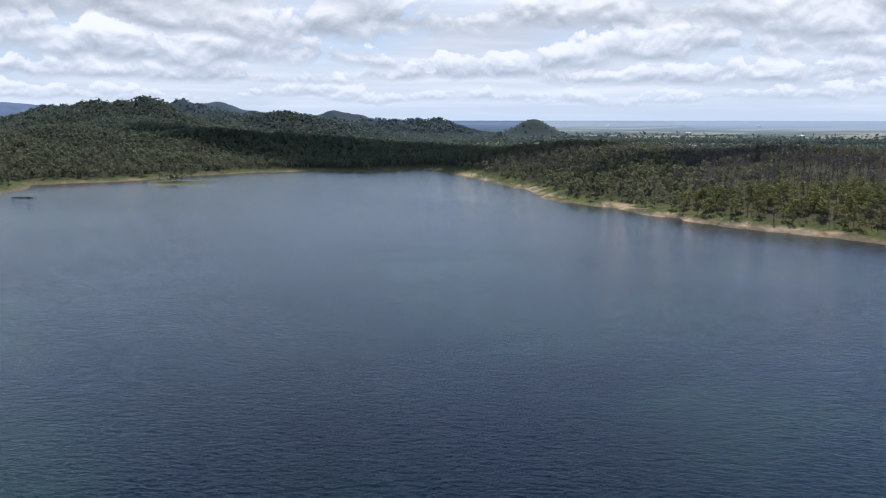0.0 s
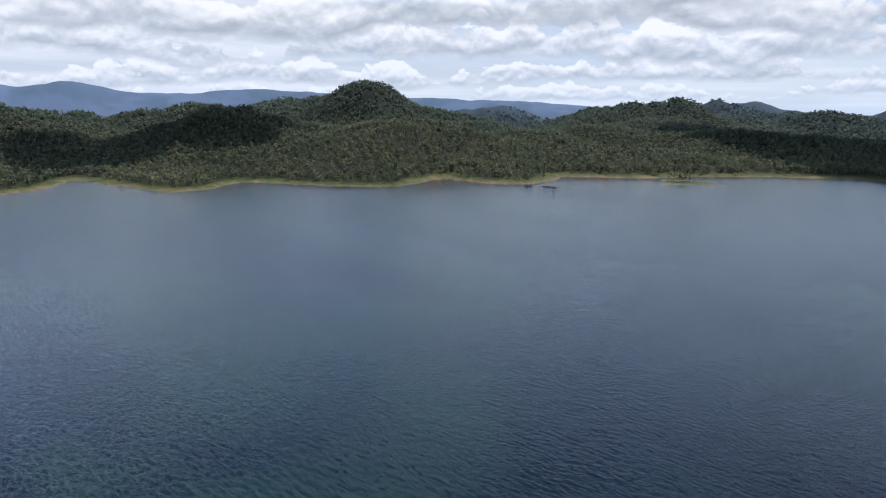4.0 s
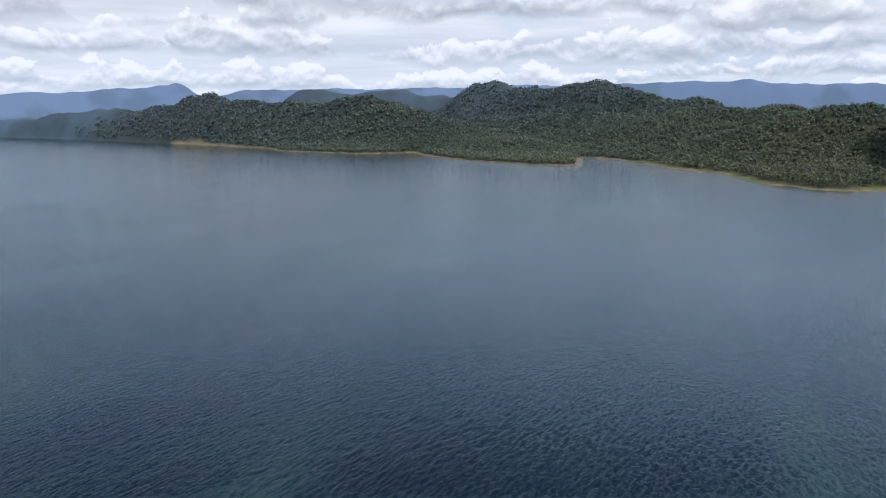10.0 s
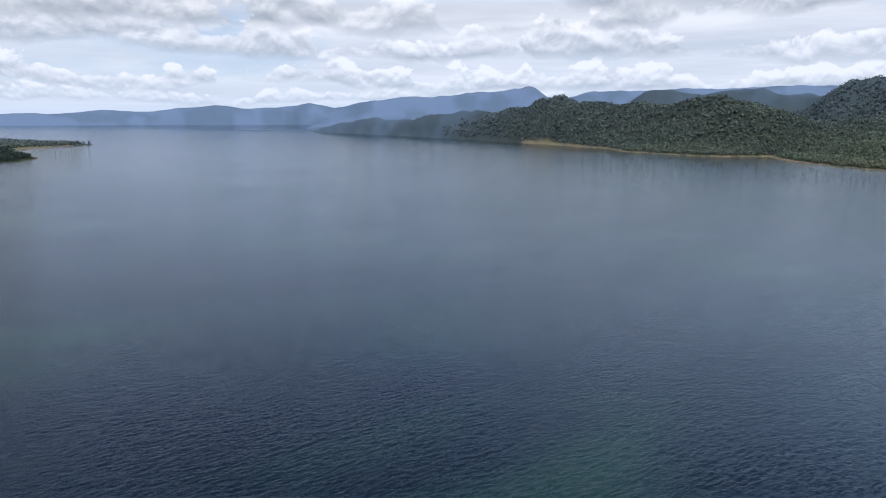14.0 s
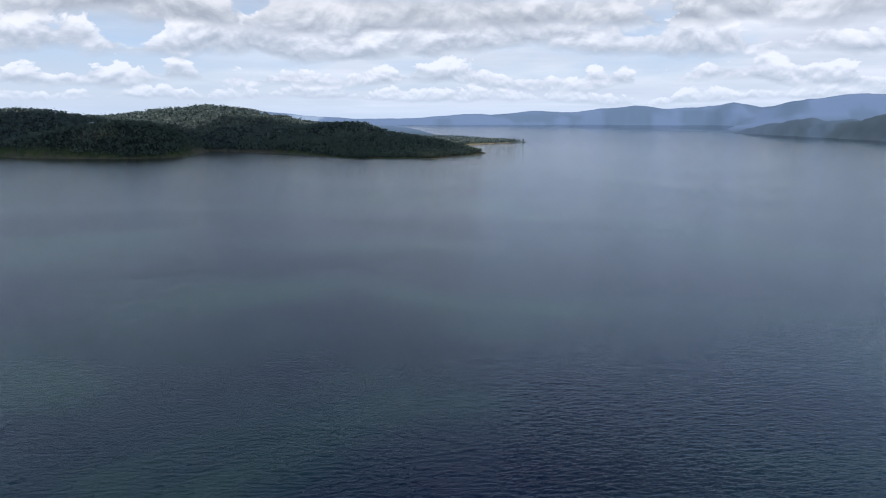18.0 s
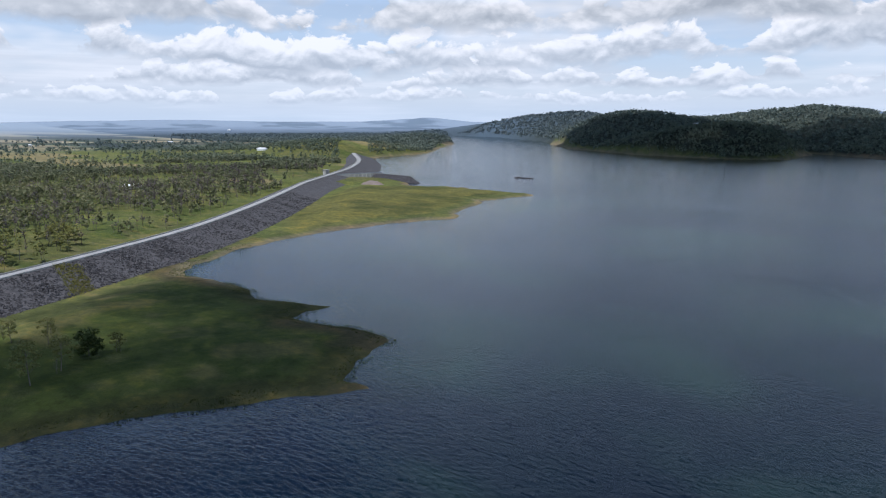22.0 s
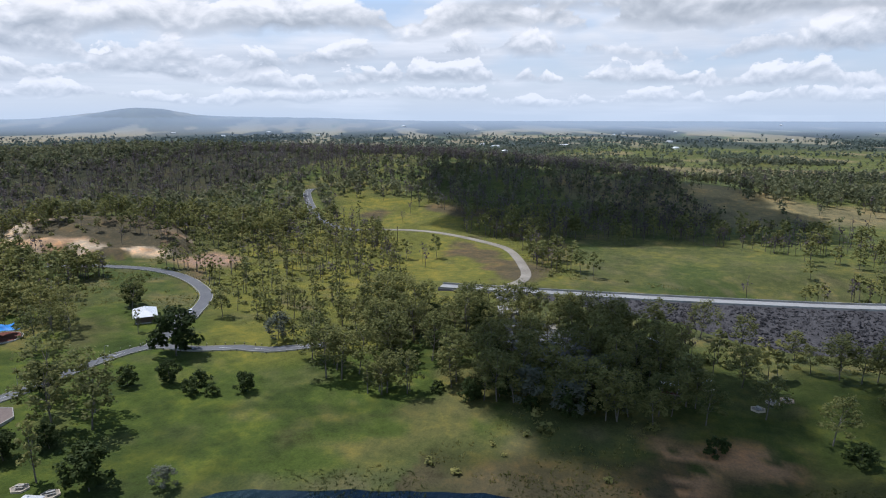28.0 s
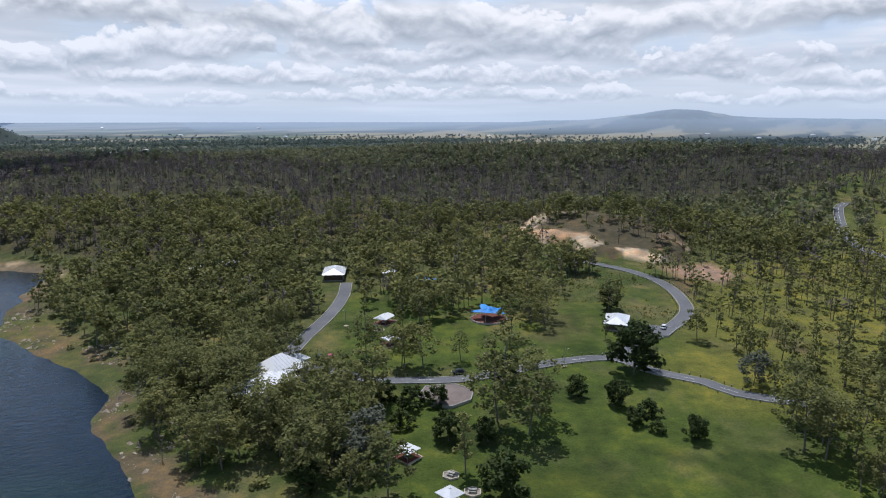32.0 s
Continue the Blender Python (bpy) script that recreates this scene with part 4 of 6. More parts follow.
def woods(x, y, s):
    """How thick the trees stand, 0 to 1."""
    d = np.hypot(x - MIDDLE[0], y - MIDDLE[1])
    n1, n3 = value_noise(x, y, 90, 81, 3), value_noise(x, y, 170, 47, 4)
    w = np.where((x < -200) | (y > 500) | (y < -1350), 1.0, 0.0)
    margin = np.where((x > 190) & (x < 330) & (y > 190) & (y < 480), smooth(4, 13, s), smooth(7, 12 + 20 * smooth(0.30, 0.62, value_noise(x, y, 210, 52, 2)) * np.where((x < -1100) & (y < -250), 0.25, 1.0), s))
    east = (x >= 500) & (y > -1350)
    n5 = 0.6 * value_noise(x, y * 0.3, 80, 87, 3) + 0.4 * n3
    w = np.where(east, np.where(y > 330, 0.95, 0.05 + 0.92 * smooth(0.50, 0.45, n5)), w)
    belt = line_distance(x, y, CREST)[0]
    w = np.where(east & (y < 60) & (belt > 58) & (belt < 190), np.maximum(w, 0.85 * smooth(0.42, 0.54, value_noise(x, y, 70, 83, 3))), w)
    ridge = (y > 60 + 0.35 * np.abs(x - 700)) & (x > 640)
    w = np.where(ridge, 0.95, w)
    park = (x > 190) & (x < 560) & (y > -20) & (y < 520)
    p = np.maximum(np.maximum(in_ring(x, y, SHORE_WOOD, 10), in_ring(x, y, CAR_WOOD, 8) * 0.85), np.maximum(in_ring(x, y, SCRUB, 12) * 0.50, in_ring(x, y, MID_WOOD, 14) * 0.85))
    p = np.maximum(np.maximum(p, in_ring(x, y, LAWN_TREES, 10) * 0.30), in_ring(x, y, BANK_WOOD, 8))
    p = np.maximum(p, smooth(430, 500, y))
    p = np.maximum(p, smooth(500, 545, x) * 0.5 * (y > 190))
    w = np.where(park, p, w)
    w = np.where((y < 150) & (y > -1300) & (x > 300) & lake_side(x, y) & (in_ring(x, y, CAR_WOOD, 8) < 0.3), 0.0, w)
    far = smooth(2300, 3000, d) * (w > 0.3)
    n4 = value_noise(x * 0.3, y, 260, 91, 3)
    plains = (x > 700) & (y > -1400) | (y > 1400) & (x > -300)
    w = np.where(plains & (d > 1500 + 180 * (n1 - 0.5)), np.maximum(w * 0.12, 0.8 * smooth(0.60, 0.67, n4)) * smooth(3400, 2400, d), w)
    return w * margin * (1 - open_ground(x, y))


def burnt(x, y):
    """Share of scorched, leafless trees."""
    band = smooth(150, 60, np.abs((y - 600) + 0.42 * (x - 420) - 120 * value_noise(x, y, 300, 95, 2))) * (x > 120) * (x < 1100)
    dark = smooth(230, 120, np.hypot((x - 800) * 0.7, y - 200))
    point = 0.55 * (x > -260) * (x < 420) * (y > 480) * smooth(0.40, 0.55, value_noise(x, y, 150, 99, 2))
    below = 0.5 * (x > 560) * (y < 60) * (y > -900) * smooth(330, 120, line_distance(x, y, CREST)[0])
    return np.clip(0.75 * band + point + below + 0.55 * dark + 0.25 * (value_noise(x, y, 120, 97, 2) > 0.58), 0.06, 0.85)


def scatter(r0, r1, gap):
    """Random places between two radii, about gap apart, thinned by the woods; mostly those that can be seen."""
    count = int(math.pi * (r1 * r1 - r0 * r0) / (gap * gap))
    r, a = np.sqrt(rng.random(count) * (r1 * r1 - r0 * r0) + r0 * r0), rng.random(count) * 2 * np.pi
    x, y = MIDDLE[0] + r * np.sin(a), MIDDLE[1] + r * np.cos(a)
    s = lookup(GS, x, y)
    k = s > 6
    x, y, s, r = x[k], y[k], s[k], r[k]
    k = rng.random(len(x)) < woods(x, y, s)
    x, y, r = x[k], y[k], r[k]
    z = lookup(GZ, x, y)
    hidden = (z + 16 - 92) / r < lookup(rising, x, y) - 0.004
    k = ~hidden | (rng.random(len(x)) < 0.06)
    return x[k], y[k], z[k]


def stamp(name, label, patterns, x, y, z, size, materials):
    """Many trees in one mesh. patterns: triangles (v, f, material of each face)."""
    vs, fs, ms, ts, o = [], [], [], [], 0
    pick = rng.integers(0, len(patterns), len(x))
    for k, (v, f, mi) in enumerate(patterns):
        sel = np.where(pick == k)[0]
        if not len(sel):
            continue
        a = rng.random(len(sel)) * 2 * np.pi
        sc = size[sel] * (0.75 + 0.5 * rng.random(len(sel)))
        hz = sc * (0.85 + 0.3 * rng.random(len(sel)))
        ca, sa = np.cos(a)[:, None], np.sin(a)[:, None]
        V = np.stack([(v[:, 0] * ca - v[:, 1] * sa) * sc[:, None] + x[sel][:, None], (v[:, 0] * sa + v[:, 1] * ca) * sc[:, None] + y[sel][:, None],
                      v[:, 2] * hz[:, None] + z[sel][:, None]], -1)
        F = f[None] + (np.arange(len(sel)) * len(v))[:, None, None] + o
        patch = value_noise(x[sel], y[sel], 130, 55, 2)
        vs.append(V.reshape(-1, 3)), fs.append(F.reshape(-1, 3)), ms.append(np.tile(mi, len(sel)))
        ts.append(np.repeat(np.clip(rng.random(len(sel)) * 0.65 + 0.7 * (patch - 0.25), 0, 1), len(v)))
        o += len(sel) * len(v)
    if not vs:
        return
    me = quick_mesh(name, np.concatenate(vs), np.concatenate(fs), materials, False, np.concatenate(ms), np.concatenate(ts))
    tagged(new(name, me), label, "woodland", kind="stuff")


def spray_tree(seed, count, size, r=0.34, low=0.25, trunk=True):
    """A far tree, 1 high: an uneven crown of leaf sprays on a pole."""
    g = np.random.default_rng(seed)
    pieces, mats = [], []
    if trunk:
        v, f = tube([(0, 0, -0.05), (0, 0, 0.6)], [0.014, 0.008], 3)
        pieces.append((v, f)), mats.append(np.ones(len(f), int))
    lobes = 4
    for i in range(lobes):
        a, o = i * 2.1 + g.random(), r * 0.62 * g.random()
        c = np.array((math.cos(a) * o, math.sin(a) * o, low + 0.22 + (0.72 - low) * (i + 0.3 * g.random()) / lobes))
        v, f = leaves(c, r * (0.5 + 0.3 * g.random()), count // lobes, size, g)
        pieces.append((v, f)), mats.append(np.zeros(len(f), int))
    v, f = join(pieces)
    return v, f, np.concatenate(mats)


def leafy_pattern(seed, clumps, per, size, r=0.30):
    wood, crown = tree_shape(seed, 1.0, r, clumps, per, size, 0.34, 0.75, 1.0, 3, (0.30, 0.16))
    v, f = join([wood, crown])
    return v, f, np.concatenate([np.ones(len(wood[1]), int), np.zeros(len(crown[1]), int)])


def thin_tube_tree(seed, twigs):
    """A scorched tree, 1 high: a pole with bare limbs."""
    g = np.random.default_rng(seed)
    pieces = [tube([(0, 0, -0.03), (g.normal() * 0.02, g.normal() * 0.02, 0.5), (g.normal() * 0.04, g.normal() * 0.04, 0.95)], [0.014, 0.010, 0.004], 3)]
    for i in range(twigs):
        a, z = g.random() * 6.28, 0.30 + 0.6 * g.random()
        o, up = 0.10 + 0.12 * g.random(), 0.10 + 0.14 * g.random()
        pieces.append(tube([(0, 0, z), (math.cos(a) * o, math.sin(a) * o, min(1.0, z + up))], [0.008, 0.003], 3))
    v, f = join(pieces)
    crown = leaves(np.array((0, 0, 0.62)), 0.20, 18, 0.040, g)
    v2, f2 = join([(v, f), (crown[0] * (1, 1, 1.3) - (0, 0, 0.18), crown[1])])
    return v2, f2, np.zeros(len(f2), int)


# ---- woodland ----
def build_woods():
    far_small = [spray_tree(i, 8, 0.24, 0.42, 0.1, False) for i in range(6)]
    far_round = [spray_tree(30 + i, 12, 0.18, 0.42, 0.10, False) for i in range(8)]
    far_mid = [spray_tree(20 + i, 20, 0.12, 0.36, 0.2) for i in range(8)]
    close = [leafy_pattern(40 + i, 12, 11, 0.058) for i in range(8)]
    slim = [leafy_pattern(80 + i, 9, 8, 0.045, 0.13) for i in range(6)]
    bare = [thin_tube_tree(60 + i, 5) for i in range(5)]
    x, y, z = scatter(2000, 3400, 10.5)
    k = (np.hypot(x - MIDDLE[0], y - MIDDLE[1]) < 3050 + 200 * (rng.random(len(x)) - 0.5)) | (x > 700) & (y > -1400) | (y > 1400) & (x > -300) | (x > 1000) & (y < -1500)
    x, y, z = x[k], y[k], z[k]
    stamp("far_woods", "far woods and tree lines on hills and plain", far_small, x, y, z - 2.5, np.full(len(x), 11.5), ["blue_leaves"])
    x, y, z = scatter(1250, 2000, 7.2)
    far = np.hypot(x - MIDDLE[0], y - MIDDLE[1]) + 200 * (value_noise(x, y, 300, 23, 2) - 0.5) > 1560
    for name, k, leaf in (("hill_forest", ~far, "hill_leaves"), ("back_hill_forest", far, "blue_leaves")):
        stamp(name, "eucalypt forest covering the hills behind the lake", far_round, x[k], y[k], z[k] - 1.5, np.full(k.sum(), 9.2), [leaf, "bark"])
    x, y, z = scatter(620, 1250, 7.6)
    b = rng.random(len(x)) < burnt(x, y)
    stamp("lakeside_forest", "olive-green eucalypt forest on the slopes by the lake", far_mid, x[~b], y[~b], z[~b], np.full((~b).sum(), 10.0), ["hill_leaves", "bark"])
    stamp("burnt_forest", "scorched leafless eucalypts with greyish purple stems", bare, x[b], y[b], z[b], np.full(b.sum(), 13.0), ["bare_twigs"])
    x, y, z = scatter(150, 620, 6.6)
    b = rng.random(len(x)) < burnt(x, y)
    return close, slim, bare, x, y, z, b


close_patterns, slim_patterns, bare_patterns, nx, ny, nz, nb = build_woods()


def build_near_trees():
    gums = [tree_thing("gum_tree", "tall eucalypt with a pale trunk and open olive crown", tree_shape(100 + i, 15.0 + i, 5.2 + 0.3 * i, 24, 44, 0.42, 0.33), "gum_leaves") for i in range(6)]
    thin = [tree_thing("slender_gum_tree", "thin straight young eucalypt with a sparse narrow crown", tree_shape(120 + i, 14.0, 2.0, 16, 22, 0.34, 0.22, 0.9, 0.9, 2, (0.34, 0.2)), "gum_leaves") for i in range(4)]
    dead = [tree_thing("bare_tree", "bare grey tree with leafless limbs", tree_shape(130 + i, 12.0, 3.2, 20, 0, 0.5, 0.30, 0.7, 0.9, 1), "bare_twigs") for i in range(3)]
    dark = [tree_thing("fig_tree", "broad dark green tree with a dense rounded crown", tree_shape(140 + i, 11.0, 5.2, 30, 60, 0.46, 0.16, 0.85, 1.2, 3), "dark_leaves") for i in range(2)]
    grey = [tree_thing("silver_tree", "broad tree with silvery grey-green foliage", tree_shape(150, 12.0, 5.6, 28, 50, 0.42, 0.2), "grey_leaves")]
    bush = [tree_thing("shrub", "rounded dark green garden shrub", tree_shape(160 + i, 4.2, 2.6, 18, 44, 0.30, 0.08, 0.85, 0.8, 4), "dark_leaves") for i in range(2)]
    kinds = {"gum": gums, "thin": thin, "dead": dead, "dark": dark, "grey": grey, "bush": bush}
    used = set()

    def put(kind, i, x, y, size, z=None):
        base = kinds[kind][i % len(kinds[kind])]
        m = pose(x, y, (level(x, y) if z is None else z) - 0.15, 0, 0, (x * 37 + y * 61) % 360)
        if base.name in used:
            t = copy_thing(base, m)
        else:
            used.add(base.name)
            t = base
            t.matrix_basis = m
        t.scale = (size, size, size)
        tagged(t, group="trees by the " + ("meadow" if y < 25 else "park"))

    # trees that stand by themselves on lawn and meadow
    for i, (kind, x, y, size) in enumerate([
            ("dark", 394, 238, 1.55), ("gum", 342, 218, 1.15), ("gum", 338, 228, 1.2), ("gum", 346, 240, 1.25), ("gum", 350, 226, 1.05), ("dark", 321, 194, 1.05),
            ("bush", 372, 210, 1.2), ("bush", 378, 213, 1.1), ("bush", 374, 204, 0.8), ("dark", 380, 197, 0.62), ("dark", 321, 224, 0.72), ("dark", 330, 219, 0.62),
            ("dark", 368, 233, 0.60), ("dark", 375, 222, 0.7), ("bush", 327, 246, 1.4), ("bush", 319, 248, 1.5), ("bush", 314, 255, 1.3), ("gum", 349, 274, 0.55),
            ("grey", 300, 229, 1.0), ("grey", 294, 220, 0.85), ("thin", 318, 208, 1.2), ("dark", 352, 250, 0.95), ("gum", 398, 312, 0.9), ("gum", 401, 300, 0.85),
            ("gum", 358, 322, 0.9), ("gum", 428, 296, 1.0), ("dark", 432, 302, 0.9), ("thin", 407, 270, 0.7), ("grey", 330, 180, 0.5), ("bush", 312, 236, 1.2),
            ("dark", 444, 1, 1.35), ("gum", 448, 6, 1.1), ("dark", 434, -56, 0.95), ("gum", 456, -21, 0.75), ("gum", 420, -31, 0.85), ("bush", 443, 14, 1.2),
            ("dead", 424, -41, 0.6), ("dead", 475, -40, 0.7), ("dead", 465, -54, 0.65), ("dead", 430, -66, 0.5), ("thin", 470, 10, 0.7), ("gum", 476, 24, 0.7),
            ("gum", 463, 26, 0.95), ("gum", 462, 20, 0.85), ("gum", 466, 15, 0.8), ("gum", 463, 10, 0.9), ("gum", 468, 5, 0.75), ("gum", 472, -2, 0.8), ("gum", 440, 15, 0.55), ("gum", 443, -5, 0.70), ("bush", 430, -8, 1.00), ("gum", 469, -41, 0.55), ("gum", 457, -50, 0.6), ("gum", 426, -43, 0.7), ("gum", 431, -65, 0.55), ("gum", 415, 32, 0.9), ("gum", 424, 48, 0.8), ("bush", 408, 26, 1.3), ("bush", 398, 60, 1.2), ("bush", 412, 12, 1.0), ("gum", 482, 38, 0.75), ("gum", 466, 34, 0.65), ("gum", 486, 56, 0.8), ("gum", 488, 70, 0.85), ("gum", 476, 84, 0.9), ("dark", 460, 148, 1.0)]):
        put(kind, i, x, y, size)
    # the nearest of the closed woods
    end = np.hypot(nx - 300, ny - 150)
    close_by = (end < 330) & (ny > -20) & (nx < 560)
    order = np.where(close_by)[0]
    order = order[np.argsort(end[order])][:330]
    taken = np.zeros(len(nx), bool)
    taken[order] = True
    scrub = in_ring(nx, ny, SCRUB, 12) > 0.4
    for i in order:
        roll = rng.random()
        if nb[i] and roll < 0.5:
            put("dead", int(i), nx[i], ny[i], 0.7 + 0.4 * rng.random(), nz[i])
        elif scrub[i]:
            put("thin", int(i), nx[i], ny[i], 0.7 + 0.4 * rng.random(), nz[i])
        else:
            k = "gum" if roll < 0.78 else "thin" if roll < 0.88 else "dark" if roll < 0.93 else "grey" if roll < 0.95 else "bush"
            put(k, int(i), nx[i], ny[i], (0.62 + 0.4 * rng.random()) * (0.8 if k == "dark" else 1.0), nz[i])
    for ts in kinds.values():
        for t in ts:
            if t.name not in used:
                t.matrix_basis = pose(600, 500, level(600, 500))
    rest = ~taken
    g, b = rest & ~nb, rest & nb
    t = g & (scrub | (rng.random(len(nx)) < 0.3))
    g &= ~t
    stamp("slender_woodland", "thin upright eucalypts standing on sunny grass", slim_patterns, nx[t], ny[t], nz[t], np.full(t.sum(), 13.0), ["gum_leaves", "bark"])
    stamp("open_woodland", "scattered olive eucalypts on grassy ground", close_patterns, nx[g], ny[g], nz[g], np.full(g.sum(), 12.5), ["gum_leaves", "bark"])
    stamp("burnt_woodland", "scorched leafless eucalypts over bare soil", bare_patterns, nx[b], ny[b], nz[b], np.full(b.sum(), 12.0), ["bare_twigs"])


build_near_trees()


# ---- roads and built things ----
def box(bm, cx, cy, cz, sx, sy, sz, turn=0.0, taper=1.0):
    """A box with its centre on its base, in a bmesh; taper narrows the top."""
    c, s = math.cos(radians(turn)), math.sin(radians(turn))
    vs = []
    for z, k in ((0, 1.0), (sz, taper)):
        for ux, uy in ((-1, -1), (1, -1), (1, 1), (-1, 1)):
            x, y = ux * sx / 2 * k, uy * sy / 2 * k
            vs.append(bm.verts.new((cx + x * c - y * s, cy + x * s + y * c, cz + z)))
    for f in ((3, 2, 1, 0), (4, 5, 6, 7), (0, 1, 5, 4), (1, 2, 6, 5), (2, 3, 7, 6), (3, 0, 4, 7)):
        bm.faces.new([vs[i] for i in f])
    return bm


def boxes(*specs):
    bm = bmesh.new()
    for sp in specs:
        box(bm, *sp)
    return bm


def hip_roof(lx, ly, z, rise_by, ridge, over=0.5, thick=0.12):
    """A hipped roof over lx by ly with a ridge of that length along x; ridge 0 makes a pyramid."""
    bm = bmesh.new()
    a, b, r = lx / 2 + over, ly / 2 + over, max(ridge / 2, 0.02)
    for dz in (0.0, -thick):
        e = [bm.verts.new((x, y, z + dz)) for x, y in ((-a, -b), (a, -b), (a, b), (-a, b))]
        p, q = bm.verts.new((-r, 0, z + rise_by + dz)), bm.verts.new((r, 0, z + rise_by + dz))
        for f in ((e[0], e[1], q, p), (e[1], e[2], q), (e[2], e[3], p, q), (e[3], e[0], p)):
            bm.faces.new(f)
        if dz == 0.0:
            top = e
        else:
            for i in range(4):
                bm.faces.new((top[i], top[(i + 1) % 4], e[(i + 1) % 4], e[i]))
    return bm


def ridge_ribs(lx, ly, z, rise_by, ridge, over=0.5):
    """Standing seams on the two long slopes of a hipped roof."""
    bm = bmesh.new()
    a, b = lx / 2 + over, ly / 2 + over
    k = int(lx / 1.2)
    for i in range(1, k):
        x = -a + 2 * a * i / k
        top = min(1.0, (a - abs(x)) / max(a - ridge / 2, 0.01))
        for s in (-1, 1):
            y0, y1 = s * b, s * b * (1 - top)
            p = [bm.verts.new((x + o, y, zz)) for o in (-0.05, 0.05) for y, zz in ((y0, z + 0.05), (y1, z + rise_by * top + 0.05))]
            bm.faces.new((p[0], p[1], p[3], p[2]))
    return bm


def set_down(thing, x, y, turn, sink=0.0):
    thing.matrix_basis = pose(x, y, level(x, y) - sink, 0, 0, turn)
    return thing


def build_roads():
    for name, (line, w) in TRACKS.items():
        path = resample(line, 4)
        zs = [level(p.x, p.y) for p in path]
        zs = [sum(zs[max(0, i - 2):i + 3]) / len(zs[max(0, i - 2):i + 3]) for i in range(len(zs))]
        sealed = name != "gravel_track"
        road = tagged(new(name), "narrow grey sealed park road" if sealed else "pale unsealed gravel track across the grass", "road", kind="structure")
        part("surface", sweep(path, lambda i: [(-w / 2 - 0.5, zs[i] - 0.5), (-w / 2, zs[i] + 0.22), (0, zs[i] + 0.30), (w / 2, zs[i] + 0.22), (w / 2 + 0.5, zs[i] - 0.5)]), "asphalt" if sealed else "pale_gravel", road)
        if sealed:
            for off in (-w / 2 - 0.2, w / 2 + 0.2):
                part("kerb", sweep(path, lambda i: [(off - 0.12, zs[i] - 0.3), (off - 0.12, zs[i] + 0.34), (off + 0.12, zs[i] + 0.34), (off + 0.12, zs[i] - 0.3)]), "concrete", road, "pale concrete kerb")
        if name in ("ridge_road", "park_road"):
            bm = bmesh.new()
            for i in range(2, len(path) - 3, 3 if name == "park_road" else 2):
                p, q = path[i], path[i + 1]
                sd = sides([p, q])[0] * 0.09
                z0, z1 = zs[i] + 0.315, zs[i + 1] + 0.315
                bm.faces.new([bm.verts.new(v) for v in ((p.x - sd.x, p.y - sd.y, z0), (p.x + sd.x, p.y + sd.y, z0), (q.x + sd.x, q.y + sd.y, z1), (q.x - sd.x, q.y - sd.y, z1))])
            part("centre_line", bm, "paint_white", road, "worn white centre line")


def pad(name, label, ring, mat, lift=0.25, category="paving", kerb="concrete"):
    """A flat paved area with a kerb round it."""
    z = max(level(x, y) for x, y in ring) + lift
    cx, cy = sum(p[0] for p in ring) / len(ring), sum(p[1] for p in ring) / len(ring)
    t = tagged(new(name), label, category, kind="structure")
    bm = bmesh.new()
    top = [bm.verts.new((x, y, z)) for x, y in ring]
    low = [bm.verts.new((x, y, z - 2.0)) for x, y in ring]
    bm.faces.new(top)
    for i in range(len(ring)):
        bm.faces.new((top[i], top[i - 1], low[i - 1], low[i]))
    part("surface", bm, mat, t)
    path = [Vector((cx + (x - cx) * 1.02, cy + (y - cy) * 1.02, 0)) for x, y in ring] + [Vector((cx + (ring[0][0] - cx) * 1.02, cy + (ring[0][1] - cy) * 1.02, 0))]
    part("edging", sweep(path, lambda i: [(-0.13, z - 1.5), (-0.13, z + 0.14), (0.13, z + 0.14), (0.13, z - 1.5)]), kerb, t, "pale concrete edging")
    return z


def picnic_table(x, y, z, turn):
    t = tagged(new("picnic_table"), "plain outdoor picnic table with two fixed benches", "table", "picnic tables")
    part("tabletop", boxes((0, 0, 0.70, 1.9, 0.75, 0.06)), "concrete", t)
    for s in (-1, 1):
        part("bench", boxes((0, 0.72 * s, 0.42, 1.9, 0.30, 0.05)), "concrete", t)
        part("leg", boxes((0.6 * s, 0, 0, 0.10, 1.5, 0.42), (0.6 * s, 0, 0.42, 0.10, 0.12, 0.28)), "steel_post", t)
    t.matrix_basis = pose(x, y, z, 0, 0, turn)


def shelter(x, y, turn, size=4.2, hexagon=False, gable=False):
    t = tagged(new("picnic_shelter"), "open picnic shelter with a white metal roof on posts", "shelter", "picnic shelters")
    ly = size * (0.7 if gable else 1.0)
    part("slab", boxes((0, 0, -0.6, size + 1.2, ly + 1.2, 0.8)), "soft_fall", t, "dark paved floor")
    e, f = (size + 1.2) / 2, (ly + 1.2) / 2
    for sp in ((0, f, -0.5, 2 * e, 0.25, 0.85), (0, -f, -0.5, 2 * e, 0.25, 0.85), (e, 0, -0.5, 0.25, 2 * f, 0.85), (-e, 0, -0.5, 0.25, 2 * f, 0.85)):
        part("edging", boxes(sp), "pale_stone", t, "cream concrete edging")
    for sx in (-1, 1):
        for sy in (-1, 1):
            part("post", boxes((sx * size * 0.42, sy * ly * 0.42, 0, 0.14, 0.14, 2.7)), "steel_post", t)
    roof = part("roof", hip_roof(size, ly, 2.6, 1.1, size * 0.8 if gable else 0.0, 0.35), "white_roof", t)
    part("cap", boxes((0, 0, 3.62, 0.5, 0.5, 0.2, 0, 0.6)), "white_roof", roof)
    set_down(t, x, y, turn)
    picnic_table(x, y, level(x, y) + 0.2, turn)


